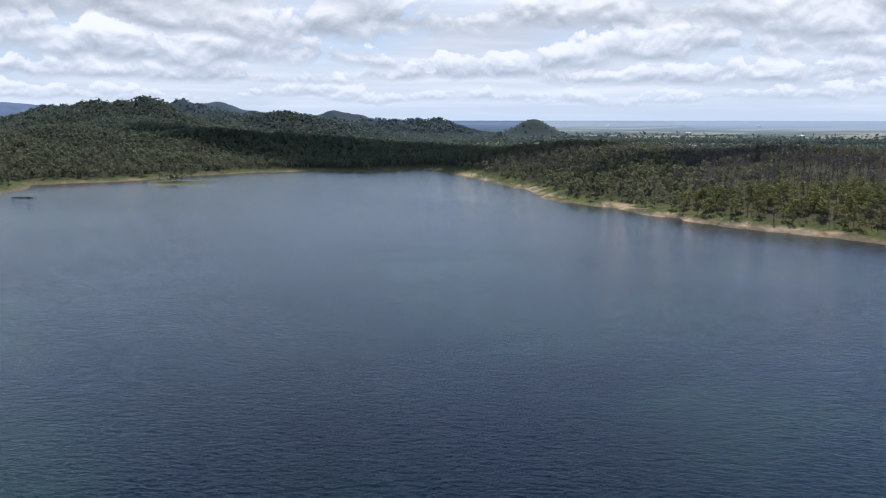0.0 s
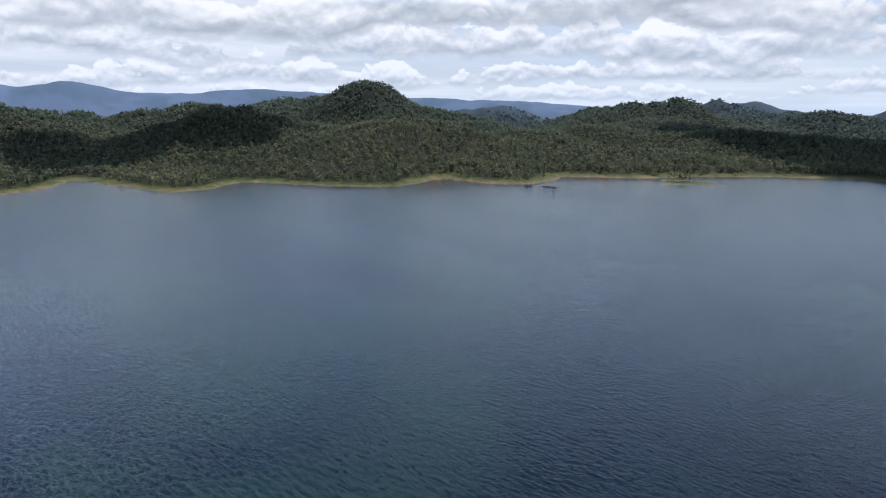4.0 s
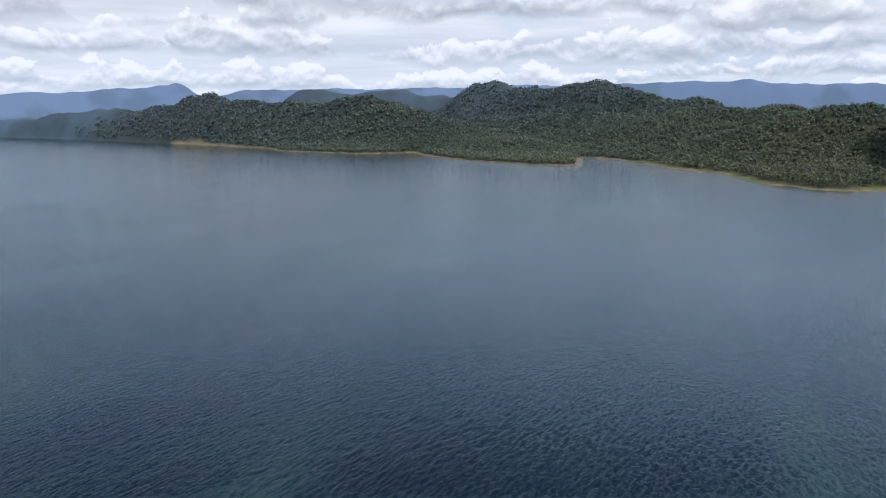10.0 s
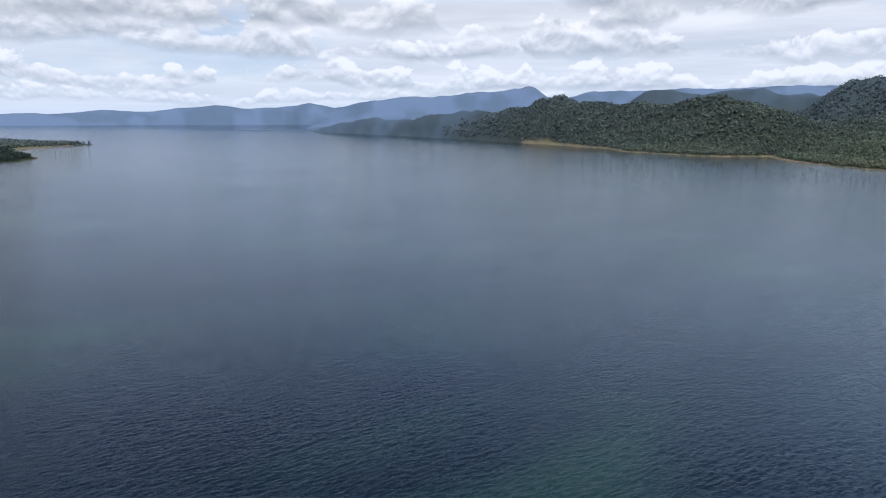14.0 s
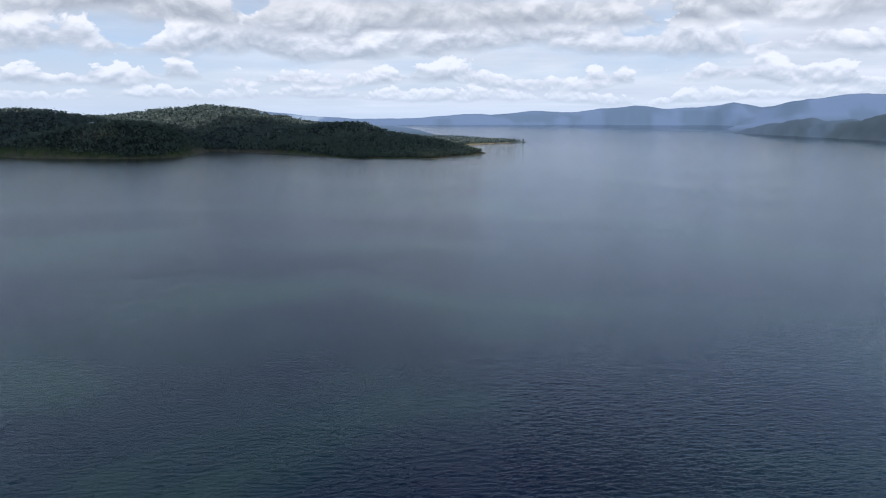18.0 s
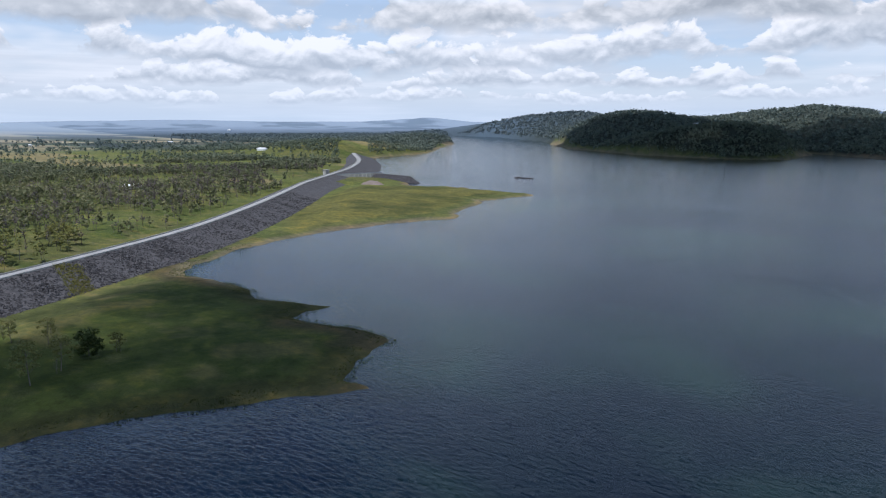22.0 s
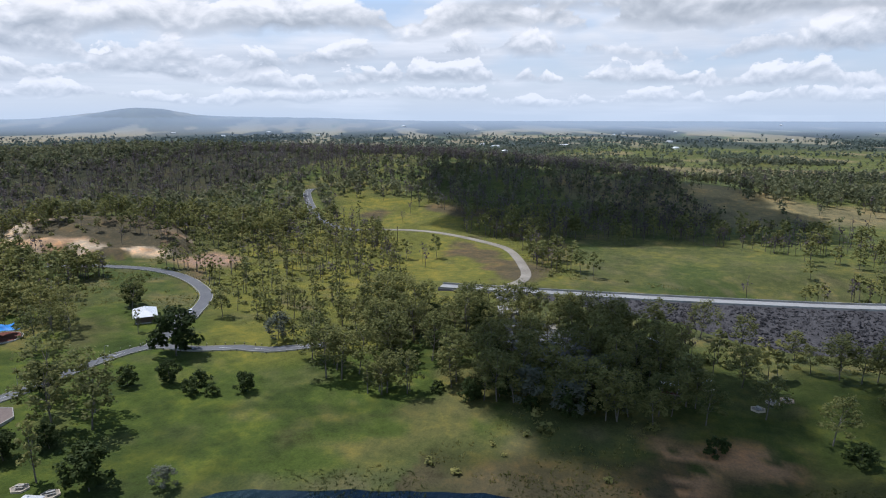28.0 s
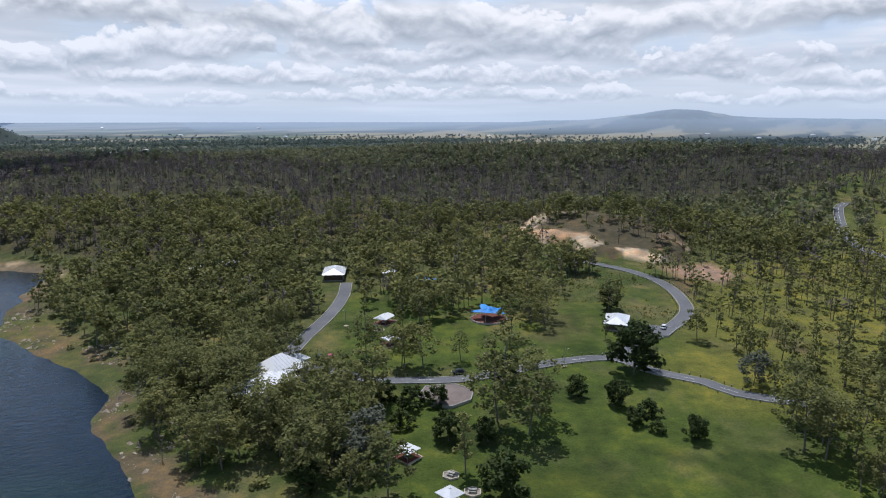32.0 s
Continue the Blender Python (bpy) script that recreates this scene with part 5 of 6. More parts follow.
def pavilion(name, label, x, y, turn, lx, ly, h, wall, ridge, rise_by=2.2, posts=True, sink=0.0):
    t = tagged(new(name), label, "building")
    part("plinth", boxes((0, 0, -1.2, lx + 0.6, ly + 0.6, 1.45)), "concrete", t)
    for nm, sp in (("wall", (0, ly / 2 - 0.1, 0.2, lx, 0.2, h)), ("wall", (0, -ly / 2 + 0.1, 0.2, lx, 0.2, h)), ("wall", (lx / 2 - 0.1, 0, 0.2, 0.2, ly - 0.4, h)), ("wall", (-lx / 2 + 0.1, 0, 0.2, 0.2, ly - 0.4, h))):
        part(nm, boxes(sp), wall, t)
    for i in range(int(lx // 3)):
        px = -lx / 2 + 1.5 + i * 3
        pane = part("window", boxes((px, -ly / 2 - 0.03, 1.3, 1.2, 0.08, 0.9)), "car_glass", t)
        part("sill", boxes((px, -ly / 2 - 0.08, 1.22, 1.36, 0.16, 0.07)), "paint_white", pane)
        part("lintel", boxes((px, -ly / 2 - 0.06, 2.21, 1.36, 0.12, 0.08)), "paint_white", pane)
    door = part("door", boxes((lx * 0.3, -ly / 2 - 0.04, 0.2, 0.95, 0.08, 2.1)), "dark_timber", t)
    part("handle", boxes((lx * 0.3 + 0.36, -ly / 2 - 0.11, 1.2, 0.12, 0.06, 0.05)), "steel_post", door, "small steel door handle")
    part("roof", hip_roof(lx, ly, h + 0.2, rise_by, ridge, 1.1), "white_roof", t)
    part("roof_seams", ridge_ribs(lx, ly, h + 0.2, rise_by, ridge, 1.1), "steel_post", t)
    for sx in (-1, 1):
        part("gutter", boxes((0, sx * (ly / 2 + 1.15), h + 0.02, lx + 2.2, 0.14, 0.14)), "paint_white", t)
    if posts:
        for i in range(4):
            part("post", boxes((-lx / 2 - 0.6 + (lx + 1.2) * i / 3, -ly / 2 - 0.8, 0, 0.14, 0.14, h + 0.1)), "steel_post", t)
    set_down(t, x, y, turn, sink)
    return t


def deck_house():
    """A lakeside function house, raised on a two-storey timber deck."""
    t = tagged(new("deck_house"), "white-roofed timber house on a tall open deck above the bank", "house")
    part("deck", boxes((-9, -3, 3.0, 16, 11, 0.3)), "dark_timber", t, "dark timber deck floor")
    for i in range(6):
        for j in range(3):
            part("post", boxes((-16.5 + i * 3.0, -8 + j * 5, -5.5, 0.28, 0.28, 11.6)), "dark_timber", t)
    for zr in (3.75, 4.15):
        part("rail", boxes((-9, -8.4, zr, 16, 0.08, 0.08), (-16.9, -3, zr, 0.08, 11, 0.08)), "steel_post", t)
    for i in range(17):
        part("baluster", boxes((-17 + i, -8.4, 3.3, 0.05, 0.05, 0.9)), "steel_post", t)
    part("wall", boxes((4, 0, -1.5, 13, 10, 7.2)), "cream_wall", t)
    part("inner_wall", boxes((-6, 0, 3.3, 8, 6, 2.6)), "brown_wall", t)
    for i in range(4):
        part("window", boxes((0.5 + i * 2.6, -5.05, 3.8, 1.6, 0.1, 1.3)), "car_glass", t)
    for name, sp in (("roof", (15, 12, 5.8, 4.4, 4.0)), ("veranda_roof", (19, 13, 5.6, 1.7, 13.0)), ("annexe_roof", (7, 7, 5.0, 2.2, 3.0))):
        dx, dy = {"roof": (3.0, 1.0), "veranda_roof": (-8.5, -2.5), "annexe_roof": (13.5, 4.0)}[name]
        for nm, mk, mat in ((name, hip_roof, "white_roof"), ("seams", ridge_ribs, "steel_post")):
            bm = mk(*sp, 0.6)
            bmesh.ops.translate(bm, verts=bm.verts, vec=(dx, dy, 0))
            part(nm, bm, mat, t)
    part("annexe_wall", boxes((13.5, 4.0, -1.0, 7, 7, 6.0)), "cream_wall", t)
    set_down(t, 286, 279, 35)


def shade_sail(name, label, x, y, turn, r, h, points):
    t = tagged(new(name), label, "shade sail")
    bm = bmesh.new()
    n, rows = points * 6, []
    for k in range(7):
        u = k / 6
        row = []
        for i in range(n):
            a = 2 * math.pi * i / n
            lobe = abs(math.cos(a * points / 2)) ** 1.3
            rad = u * r * (0.48 + 0.52 * lobe)
            zz = h + (1 - u) ** 2 * 2.4 + u * u * (lobe * (1.1 if int(round(a * points / (2 * math.pi))) % 2 else -0.2))
            row.append(bm.verts.new((rad * math.cos(a), rad * math.sin(a), zz)))
        rows.append(row)
    for r0, r1 in zip(rows[1:], rows[2:]):
        for i in range(n):
            bm.faces.new((r0[i], r0[(i + 1) % n], r1[(i + 1) % n], r1[i]))
    bm.faces.new(rows[1])
    bmesh.ops.delete(bm, geom=rows[0], context="VERTS")
    canopy = part("canopy", bm, "blue_sail", t, "bright blue star-shaped fabric canopy", True)
    solid = canopy.modifiers.new("thickness", "SOLIDIFY")
    solid.thickness = 0.04
    for i in range(points):
        a = 2 * math.pi * i / points
        bm = bmesh.new()
        bmesh.ops.create_cone(bm, cap_ends=True, segments=8, radius1=0.12, radius2=0.10, depth=h + 1.6, matrix=Matrix.Translation((r * 1.04 * math.cos(a), r * 1.04 * math.sin(a), (h + 1.0) / 2 - 0.3)))
        part("pole", bm, "steel_post", t)
    set_down(t, x, y, turn)


def car(x, y, turn, paint, label):
    t = tagged(new("car"), label, "car", "parked cars")
    bm = boxes((0, 0, 0.42, 4.6, 1.82, 0.52, 0, 0.97))
    bmesh.ops.bevel(bm, geom=list(bm.edges), offset=0.10, segments=2, affect="EDGES")
    part("body", bm, paint, t, "", True)
    bm = boxes((-0.25, 0, 0.92, 2.9, 1.66, 0.58, 0, 0.80))
    bmesh.ops.bevel(bm, geom=list(bm.edges), offset=0.06, segments=1, affect="EDGES")
    part("cabin_glass", bm, "car_glass", t, "dark tinted windows")
    part("roof", boxes((-0.25, 0, 1.50, 2.2, 1.32, 0.06)), paint, t)
    for sx in (-1, 1):
        for sy in (-1, 1):
            bm = bmesh.new()
            bmesh.ops.create_cone(bm, cap_ends=True, segments=14, radius1=0.34, radius2=0.34, depth=0.24, matrix=Matrix.Translation((1.42 * sx, 0.82 * sy, 0.34)) @ Matrix.Rotation(radians(90), 4, "X"))
            wheel = part("wheel", bm, "tyre", t)
            bm = bmesh.new()
            bmesh.ops.create_cone(bm, cap_ends=True, segments=12, radius1=0.21, radius2=0.19, depth=0.03, matrix=Matrix.Translation((1.42 * sx, 0.952 * sy, 0.34)) @ Matrix.Rotation(radians(-90 * sy), 4, "X"))
            part("rim", bm, "steel_post", wheel, "silver wheel rim")
        part("headlight" if sx > 0 else "tail_light", boxes((2.27 * sx, 0.6, 0.62, 0.06, 0.36, 0.14), (2.27 * sx, -0.6, 0.62, 0.06, 0.36, 0.14)), "paint_white" if sx > 0 else "car_red", t)
    t.matrix_basis = pose(x, y, level(x, y) + 0.3, 0, 0, turn)


def build_park():
    build_roads()
    pad("car_park", "dark sealed car park among gum trees", [(460, 140), (469, 126), (462, 110), (449, 95), (436, 97), (436, 112), (442, 128), (450, 138)], "asphalt", 0.3)
    pad("gravel_bed", "pale gravel bed with low plants beside the car park", [(472, 132), (476, 122), (466, 108), (463.5, 110.5), (470.5, 126)], "pale_gravel", 0.35)
    pad("entry_slab", "pale concrete slab across the entry road", [(491, 152), (494, 145), (478, 139), (474, 146)], "concrete", 0.35)
    pad("entry_road", "dark entry road with white edge lines", [(512, 162), (516, 150), (495, 145.2), (492, 152.2)], "asphalt", 0.3)
    pad("exit_road", "short dark road into the car park", [(474.5, 145.5), (477.5, 139.5), (464, 133), (459.5, 140)], "asphalt", 0.3)
    pad("turning_circle", "round paved forecourt with a pale edge", [(338, 256), (341, 249), (337, 243), (330, 241), (325, 245), (324, 252), (329, 258)], "pink_paving", 0.3)
    pad("play_ground", "round play area of red-brown soft fall", [(380 + 7.5 * math.cos(a * 0.5236), 311 + 7.5 * math.sin(a * 0.5236)) for a in range(12)], "soft_fall", 0.2)
    pad("toilet_forecourt", "pale concrete path and parking bay", [(421, 268), (430, 262), (440, 268), (433, 276)], "asphalt", 0.3)
    deck_house()
    pavilion("hall", "long low hall with a pale metal roof", 343, 409, 70, 17, 9, 3.0, "brown_wall", 9.0)
    pavilion("toilet_block", "brown brick amenities block with a white hipped roof", 421, 281, 48, 13, 7, 2.6, "brown_wall", 6.0, 1.9)
    pavilion("shed", "small shed with a pale flat-pitched roof", 377, 412, 50, 6, 4, 2.4, "cream_wall", 3.0, 0.7, False)
    pavilion("shed", "small shed with a pale flat-pitched roof", 369, 398, 60, 7, 4, 2.4, "cream_wall", 3.5, 0.7, False)
    pavilion("lookout", "small white-roofed lookout among trees", 280, 439, 20, 6, 5, 4.5, "brown_wall", 2.0, 1.2, True)
    pavilion("cottage", "white-roofed cottage half hidden by trees", 296, 452, 50, 9, 6, 2.8, "cream_wall", 4.0, 1.6, False)
    shelter(308, 221, 24), shelter(309.5, 199, 18)
    shelter(340, 326, 40, 7.5, False, True)
    shelter(333, 300, 10, 4.6)
    shelter(432, 75, 15, 4.6), shelter(440, 66, 30, 4.0), shelter(470, 86, 30, 4.0)
    shade_sail("star_sail", "blue star-shaped shade sail over a playground", 380, 311, 15, 7.2, 3.6, 5)
    shade_sail("shade_sail", "blue peaked shade sail among trees", 377, 370, 40, 6.0, 3.6, 4)
    for x, y in ((314.5, 209), (316, 200.5), (437, 46), (430, 50), (440, 42), (335, 318)):
        ring = [(x + 2.1 * math.cos(a * 1.0472), y + 2.1 * math.sin(a * 1.0472)) for a in range(6)]
        z = pad("table_pad", "six-sided gravel pad with a cream edge", ring, "pale_gravel", 0.12, "paving", "pale_stone")
        picnic_table(x, y, z, (x * 13) % 180)
    for x, y, turn, paint, label in ((455, 115, 15, "car_white", "white utility car on the car park"), (453, 111, 20, "car_white", "white hatchback on the car park"),
                                     (449, 112, 95, "car_dark", "black saloon car on the car park"), (446, 106, 100, "car_white", "white van on the car park"),
                                     (309, 296, 60, "car_red", "red hatchback beside the shore road"), (305.5, 298, 60, "car_dark", "black car beside the shore road"),
                                     (343, 263, 165, "car_dark", "grey car by the park road"), (435, 270, 40, "car_white", "white car by the amenities block")):
        car(x, y, turn, paint, label)
    # lamp posts and bollards
    for x, y in ((378, 254), (398, 246), (352, 262), (325, 330)):
        t = tagged(new("lamp_post"), "slim grey steel lamp post with a short arm", "lamp post", "lamp posts")
        part("pole", boxes((0, 0, 0, 0.16, 0.16, 6.5, 0, 0.6)), "steel_post", t)
        part("arm", boxes((0.5, 0, 6.4, 1.1, 0.07, 0.07)), "steel_post", t)
        part("lamp", boxes((1.1, 0, 6.34, 0.5, 0.2, 0.09)), "paint_white", t)
        part("footing", boxes((0, 0, -0.4, 1.6, 1.6, 0.55)), "pale_stone", t)
        set_down(t, x, y, (x * 17) % 360)
    first = tagged(new("bollard"), "short timber bollard at the road's edge", "bollard", "bollards along the park road")
    part("post", boxes((0, 0, -0.3, 0.2, 0.2, 1.15)), "dark_timber", first)
    part("cap", boxes((0, 0, 0.85, 0.2, 0.2, 0.08, 0, 0.4)), "paint_white", first)
    spots = []
    for name in ("park_road", "loop_road"):
        line, w = TRACKS[name]
        path = resample(line, 3.2)
        for p, s in zip(path, sides(path)):
            spots += [(p.x + s.x * (w / 2 + 1.3) * k, p.y + s.y * (w / 2 + 1.3) * k) for k in (-1, 1)]
    for i, (x, y) in enumerate(spots):
        m = pose(x, y, level(x, y), 0, 0, i * 7)
        if i:
            copy_thing(first, m)
        else:
            first.matrix_basis = m
    # poles of a power line beside the track
    poles = [(700, 120), (650, 210), (610, 262), (560, 330)]
    for x, y in poles:
        t = tagged(new("power_pole"), "weathered timber power pole with a crossarm", "power pole", "power poles")
        part("pole", boxes((0, 0, -0.5, 0.34, 0.34, 10.5, 0, 0.7)), "dark_timber", t)
        part("crossarm", boxes((0, 0, 9.2, 2.2, 0.14, 0.14)), "dark_timber", t)
        for o in (-0.9, 0, 0.9):
            part("insulator", boxes((o, 0, 9.34, 0.1, 0.1, 0.22)), "paint_white", t)
        set_down(t, x, y, 62)


build_park()


# ---- spillway ----
def build_spillway():
    t = tagged(new("spillway"), "concrete spillway wall with rock guide banks by the dam", "spillway")
    a, b = Vector((972, -622, 0)), Vector((948, -700, 0))
    path = [a.lerp(b, i / 12) for i in range(13)]
    part("wall", sweep(path, lambda i: [(-1.2, -3), (-1.0, 9.6), (1.0, 9.6), (1.2, -3)]), "concrete", t, "tall stained concrete wall")
    for i in range(0, 13):
        p = path[i]
        part("buttress", boxes((p.x - 1.8, p.y, -3, 2.4, 1.0, 12.0, 17, 0.6)), "concrete", t)
    for off in (-0.9, 0.9):
        part("railing", sweep(path, lambda i: [(off - 0.05, 9.6), (off - 0.05, 10.7), (off + 0.05, 10.7), (off + 0.05, 9.6)]), "steel_post", t)
    for line, w, h in (([(952, -690), (925, -692), (895, -690), (868, -686), (850, -682)], 17, 8.8), ([(905, -540), (940, -580), (962, -612)], 20, 9.5)):
        path = resample(line, 6)
        k = len(path) - 1
        drop = [max(0.0, (i / k - 0.72) / 0.28) for i in range(k + 1)]
        part("rock_bank", sweep(path, lambda i: [(-w * (1 - 0.75 * drop[i]), -2.5), (-2.2 * (1 - 0.8 * drop[i]), h - (h + 2) * drop[i]), (2.2 * (1 - 0.8 * drop[i]), h - (h + 2) * drop[i]), (w * (1 - 0.75 * drop[i]), -2.5)]), "rock_fill", t)
    bm = bmesh.new()
    bmesh.ops.create_icosphere(bm, subdivisions=3, radius=1.0)
    for v in bm.verts:
        r = math.hypot(v.co.x, v.co.y)
        v.co = Vector((v.co.x * 24 + 868, v.co.y * 15 - 606, -1.0 + 9.5 * max(0.0, v.co.z) ** 1.6 + 0.5 * math.sin(v.co.x * 9) * math.cos(v.co.y * 8)))
    part("gravel_mound", bm, "pink_paving", t, "heap of brown gravel")
    tower = boxes((1008, -640, 2, 7, 7, 12), (1008, -640, 14, 8.5, 8.5, 0.5))
    part("intake_tower", tower, "concrete", t)


build_spillway()


# ---- stones, reeds, undergrowth ----
def stones(name, label, x, y, z, size, mat, category="stones"):
    octa_v = np.array([(1, 0, 0), (-1, 0, 0), (0, 1, 0), (0, -1, 0), (0, 0, 1), (0, 0, -1)], float)
    octa_f = np.array([(0, 2, 4), (2, 1, 4), (1, 3, 4), (3, 0, 4), (2, 0, 5), (1, 2, 5), (3, 1, 5), (0, 3, 5)])
    n = len(x)
    v = octa_v[None] * size[:, None, None] * (0.6 + 0.8 * rng.random((n, 6, 1))) + 0.25 * size[:, None, None] * rng.normal(size=(n, 6, 3))
    a = rng.random(n) * 6.28
    c, s = np.cos(a)[:, None], np.sin(a)[:, None]
    v = np.stack([v[..., 0] * c - v[..., 1] * s + x[:, None], v[..., 0] * s + v[..., 1] * c + y[:, None], v[..., 2] * 0.7 + z[:, None]], -1)
    f = octa_f[None] + (np.arange(n) * 6)[:, None, None]
    me = quick_mesh(name, v.reshape(-1, 3), f.reshape(-1, 3), [mat])
    return tagged(new(name, me), label, category, kind="stuff")


def build_stones():
    path = resample(CREST, 9)
    nrm = sides(path)
    k = np.where(rng.random(15000) < 0.7, rng.integers(4, 42, 15000), rng.integers(40, 75, 15000))
    t = rng.random(15000)
    off = 5.5 + rng.random(15000) * 37
    px = np.array([path[i].x for i in range(len(path))])
    py = np.array([path[i].y for i in range(len(path))])
    nxx = np.array([v.x for v in nrm])
    nyy = np.array([v.y for v in nrm])
    lx, ly = px[k] * (1 - t) + px[k + 1] * t, py[k] * (1 - t) + py[k + 1] * t
    x, y = lx - nxx[k] * off, ly - nyy[k] * off
    ends = np.minimum(k, 8) / 8.0
    keep = off < 42 * (0.35 + 0.65 * ends)
    w = 42 * (0.35 + 0.65 * ends)
    z = np.where(off < w * 0.5, CREST_Z - (CREST_Z - 5.8) * (off - 5.2) / np.maximum(w * 0.5 - 5.2, 0.1), 5.8 - 5.4 * (off - w * 0.5) / (w * 0.5))
    stones("rock_armour", "loose dark grey rock facing the dam's lake side", x[keep], y[keep], z[keep] + 0.05, 0.35 + 0.5 * rng.random(15000)[keep] ** 2, "rock_fill")
    n = 2600
    x, y = 185 + rng.random(n) * 75, 225 + rng.random(n) * 200
    s = lookup(GS, x, y)
    k = (s > 0.5) & (s < 22) & (value_noise(x, y, 16, 7, 2) > 0.5)
    x, y = x[k], y[k]
    stones("bank_rocks", "pale broken rock on the eroded park bank", x, y, lookup(GZ, x, y), 0.25 + 0.8 * rng.random(len(x)) ** 3, "pale_stone")
    n = 2200
    x, y = -160 + rng.random(n) * 400, 500 + rng.random(n) * 500
    s = lookup(GS, x, y)
    k = (s > 1) & (s < 13) & (value_noise(x, y, 30, 9, 2) > 0.45)
    x, y = x[k], y[k]
    stones("shore_rocks", "pale sandstone blocks along the northern shore", x, y, lookup(GZ, x, y), 0.6 + 1.6 * rng.random(len(x)) ** 2, "pale_stone")
    for i, (cx, cy, a, b) in enumerate(((792, -856, 17, 5), (-581, 648, 12, 4), (-610, 640, 6, 3))):
        n = 90
        r, th = np.sqrt(rng.random(n)), rng.random(n) * 6.28
        stones("reef", "low dark rock reef barely above the water", cx + a * r * np.cos(th), cy + b * r * np.sin(th), np.full(n, 0.1), 0.7 + 0.9 * rng.random(n), "rock_fill", "reef")


def tufts(name, label, x, y, z, h, mat, blades=5):
    n = len(x)
    g = rng.normal(size=(n, blades, 2)) * 0.5 * h[:, None, None]
    base = np.stack([x[:, None] + g[..., 0] * 0.6, y[:, None] + g[..., 1] * 0.6, np.broadcast_to(z[:, None], (n, blades))], -1)
    a = rng.random((n, blades)) * 6.28
    wide = np.stack([np.cos(a), np.sin(a), np.zeros_like(a)], -1) * 0.28 * h[:, None, None]
    tip = base + np.stack([g[..., 0] * 0.6, g[..., 1] * 0.6, h[:, None] * (0.6 + 0.6 * rng.random((n, blades)))], -1)
    v = np.stack([base - wide, base + wide, tip], 2).reshape(-1, 3)
    f = np.arange(len(v)).reshape(-1, 3)
    me = quick_mesh(name, v, f, [mat], False, None, np.repeat(rng.random(n), blades * 3))
    return tagged(new(name, me), label, "grass", kind="stuff")


def build_tufts():
    n = 130000
    x, y = 320 + rng.random(n) * 310, -240 + rng.random(n) * 400
    s = lookup(GS, x, y)
    patch = value_noise(x, y, 14, 15, 3)
    k = (s > -11 * (patch - 0.3)) & (s < 8) & (patch > 0.46) & lake_side(x, y)
    stamp_z = np.maximum(lookup(GZ, x[k], y[k]), -0.1)
    tufts("reeds", "dark green reeds and drowned grass along the meadow shore", x[k], y[k], stamp_z, 0.20 + 0.38 * rng.random(k.sum()) ** 2, "reed_green")
    n = 30000
    x, y = 290 + rng.random(n) * 380, 60 + rng.random(n) * 300
    s = lookup(GS, x, y)
    k = (s > 3) & (value_noise(x, y, 18, 25, 3) > 0.5) & (open_ground(x, y) < 0.5) & (in_ring(x, y, PARK_LAWN, 8) < 0.5)
    tufts("rough_grass", "long yellow-green grass on unmown ground", x[k], y[k], lookup(GZ, x[k], y[k]), 0.35 + 0.4 * rng.random(k.sum()), "dry_grass", 4)
    u, w = rng.random(500), rng.random(500)
    x, y = 583 - 42 * u + rng.normal(size=500) * 1.5, -105 + 14 * (w - 0.5) + 8 * u
    r, _ = line_distance(x, y, CREST)
    z = np.interp(r, [5.2, 21, 42], [CREST_Z, 5.8, 0.4])
    tufts("grass_patch", "bright yellow-green grass patch growing on the rockfill", x, y, z, 0.8 + 0.5 * rng.random(500), "dry_grass", 6)
    # undergrowth beneath the woods of the park
    n = 5200
    x, y = 190 + rng.random(n) * 460, 0 + rng.random(n) * 560
    s = lookup(GS, x, y)
    k = (s > 5) & (rng.random(n) < 0.15 + 0.8 * woods(x, y, s)) & (open_ground(x, y) < 0.3) & ((in_ring(x, y, PARK_LAWN, 6) < 0.3) | (in_ring(x, y, SHORE_WOOD, 6) > 0.5))
    shrubs = []
    for i in range(4):
        g = np.random.default_rng(300 + i)
        v, f = leaves(np.array((0, 0, 0.35)), 0.62, 34, 0.20, g)
        shrubs.append((v * (1, 1, 0.8), f, np.zeros(len(f), int)))
    stamp("undergrowth", "low olive bushes and saplings under the gum trees", shrubs, x[k], y[k], lookup(GZ, x[k], y[k]), 1.2 + 2.2 * rng.random(k.sum()), ["gum_leaves"])


build_stones()
build_tufts()


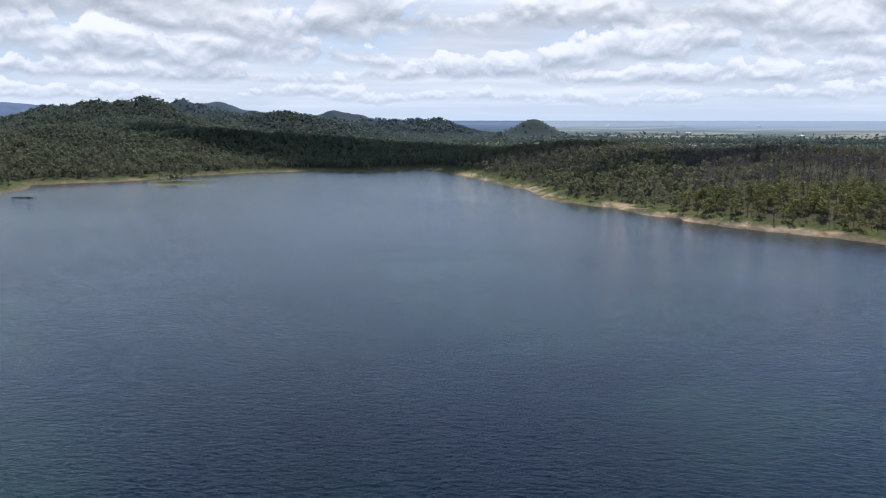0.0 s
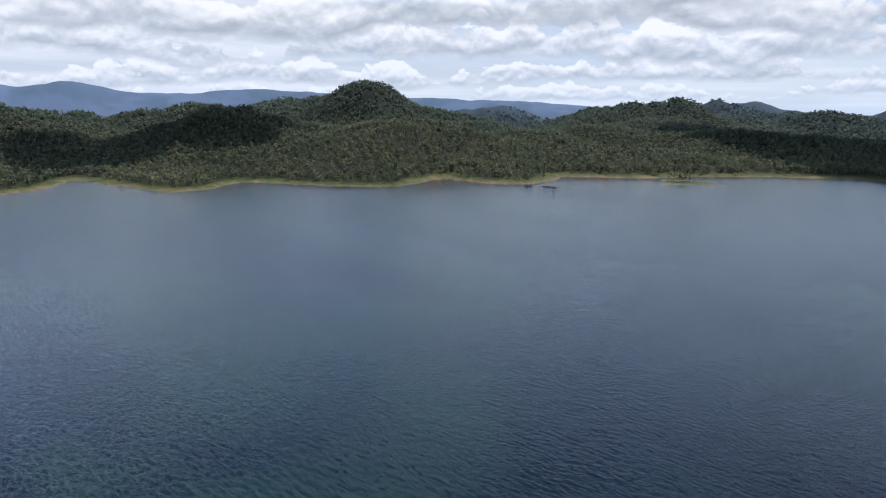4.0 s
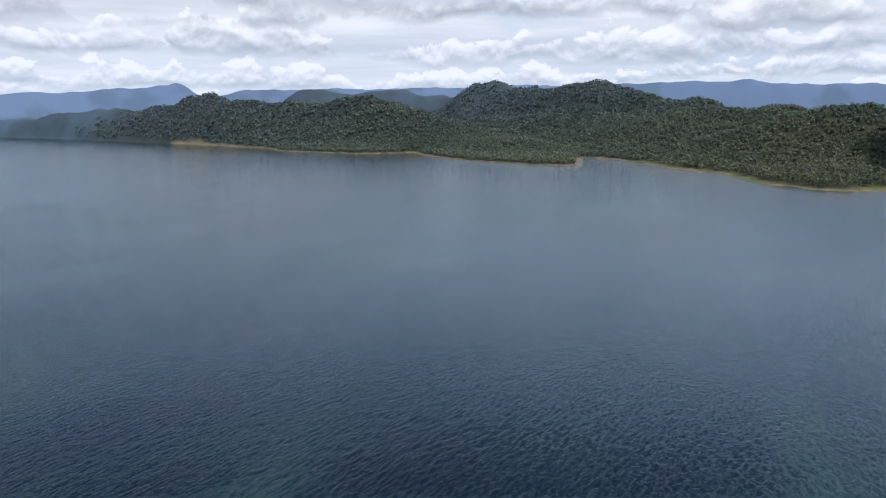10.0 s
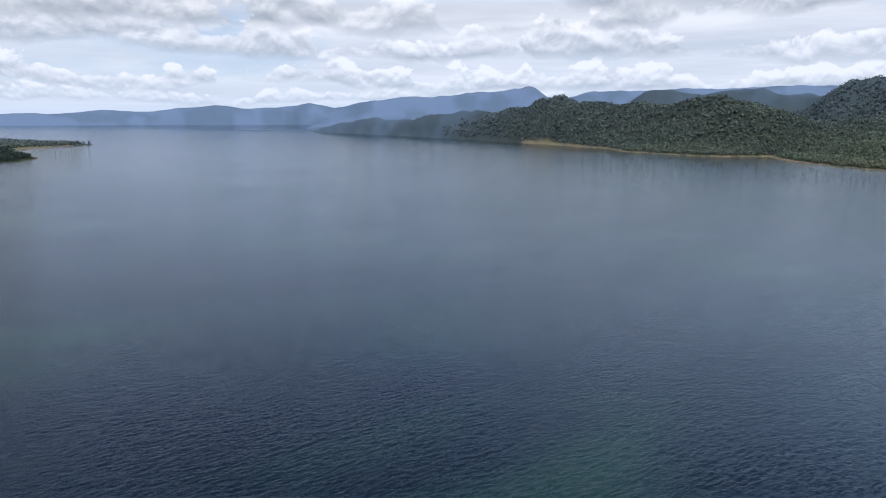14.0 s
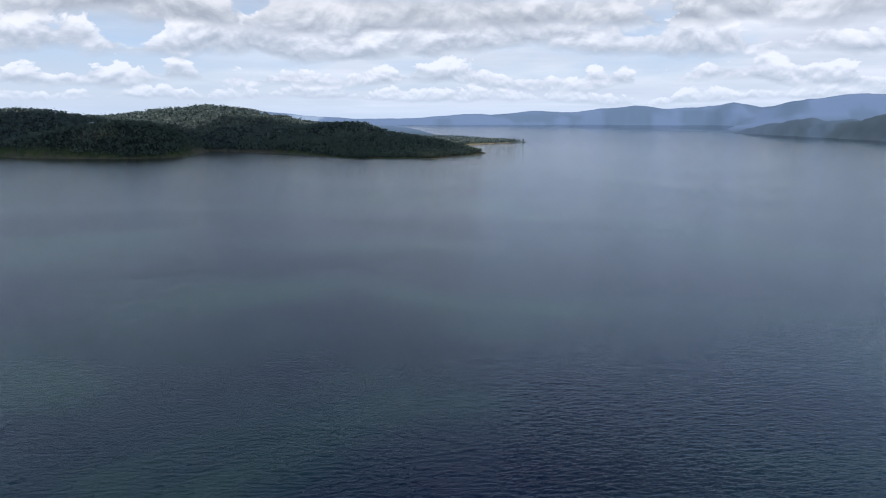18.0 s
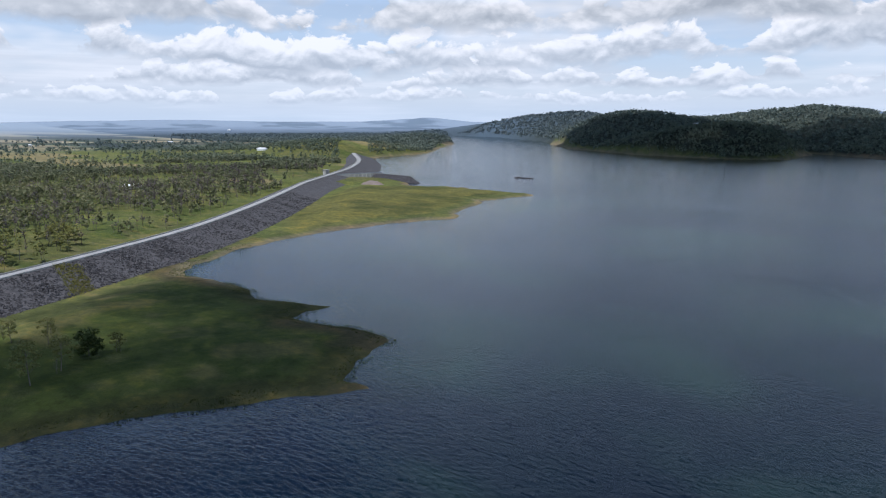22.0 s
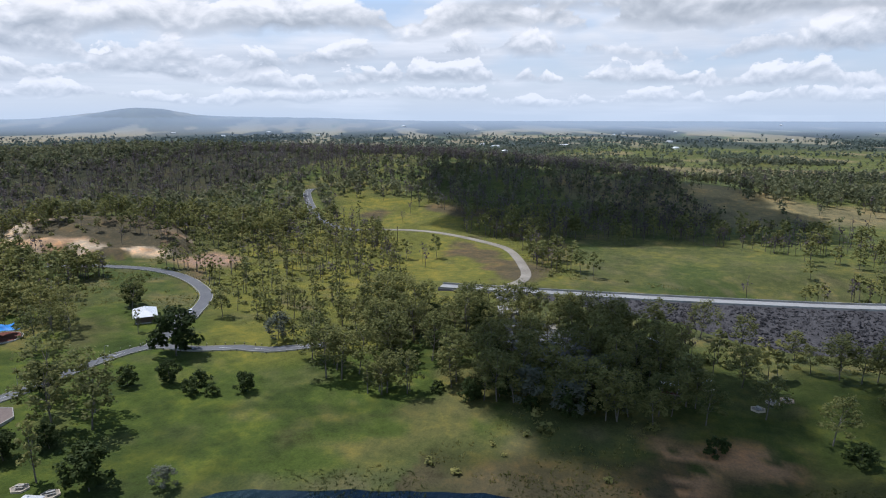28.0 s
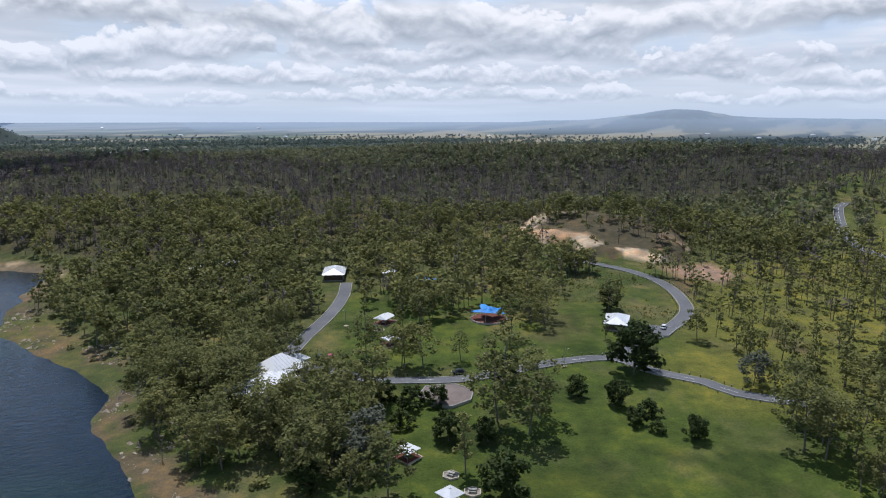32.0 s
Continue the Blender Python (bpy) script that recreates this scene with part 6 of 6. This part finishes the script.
# ---- farm houses on the plain ----
def build_farms():
    def house(x, y, turn, w, l):
        t = tagged(new("farm_house"), "small white farm building on the far plain", "house", "farm houses")
        part("wall", boxes((0, 0, -1, l, w, 5)), "paint_white", t)
        part("roof", hip_roof(l, w, 4.0, 2.5, l * 0.7, 0.5), "white_roof", t)
        part("door", boxes((l * 0.2, -w / 2 - 0.05, 0, 1.2, 0.15, 2.4)), "brown_wall", t)
        for i in (-1, 0, 1):
            part("window", boxes((i * l * 0.28, -w / 2 - 0.06, 1.4, 1.3, 0.12, 1.2)), "car_glass", t)
        set_down(t, x, y, turn)

    spots = [(3536, 1740), (2125, 771), (2905, -62), (3805, -880), (3461, 592), (1012, -341), (1136, -2120), (1005, -2060), (950, 850), (980, 870), (900, 900)]
    while len(spots) < 46:
        a, r = radians(rng.uniform(-8, 128)), rng.uniform(1700, 4300)
        x, y = MIDDLE[0] + r * math.sin(a), MIDDLE[1] + r * math.cos(a)
        if level(x, y) - float(rise(np.array(r))) < 22:
            spots.append((x, y))
    for x, y in spots:
        house(x, y, rng.uniform(0, 180), rng.uniform(8, 12), rng.uniform(14, 26))


build_farms()


# ---- clouds whose shadows lie on hills, dam and meadow ----
def cloud(x, y, a, b, turn, seed, body="cloud_white", z=700.0):
    """A heaped cloud that shades the ground round x, y over half widths a and b."""
    g = np.random.default_rng(seed)
    k = z / sun_way.z
    pieces = []
    for i in range(int((30 if body == "cloud_white" else 13) * max(a, b) / min(a, b))):
        r, th = math.sqrt(g.random()), g.random() * 6.28
        s = (0.25 + 0.22 * g.random()) * min(a, b) * 1.45
        c = np.array((r * 0.95 * a * math.cos(th), r * 0.95 * b * math.sin(th), s * 0.2 + 30 * g.random()))
        v = ICO_V * s * (0.8 + 0.4 * g.random((12, 1)))
        v[:, 2] = np.maximum(v[:, 2] * 0.6, -8)
        pieces.append((v + c, ICO_F))
    v, f = join(pieces)
    t = new("cloud", quick_mesh("cloud", v, f, [body], True))
    t.matrix_basis = pose(x + sun_way.x * k, y + sun_way.y * k, z, 0, 0, turn)
    tagged(t, "heaped white cumulus cloud with a flat grey base", "cloud", "clouds")


for i, (x, y, a, b, turn) in enumerate(((-430, 1330, 560, 200, -14), (-1270, 470, 170, 130, 20), (-1240, 250, 120, 100, 0), (640, -1790, 780, 320, 4),
                                        (800, 190, 125, 120, 0), (405, -25, 62, 150, 8), (418, 88, 46, 36, 0), (415, -120, 125, 72, 0), (160, 900, 160, 60, 30))):
    cloud(x, y, a, b, turn, 500 + i, "cloud_veil" if i in (5, 7) else "cloud_white")
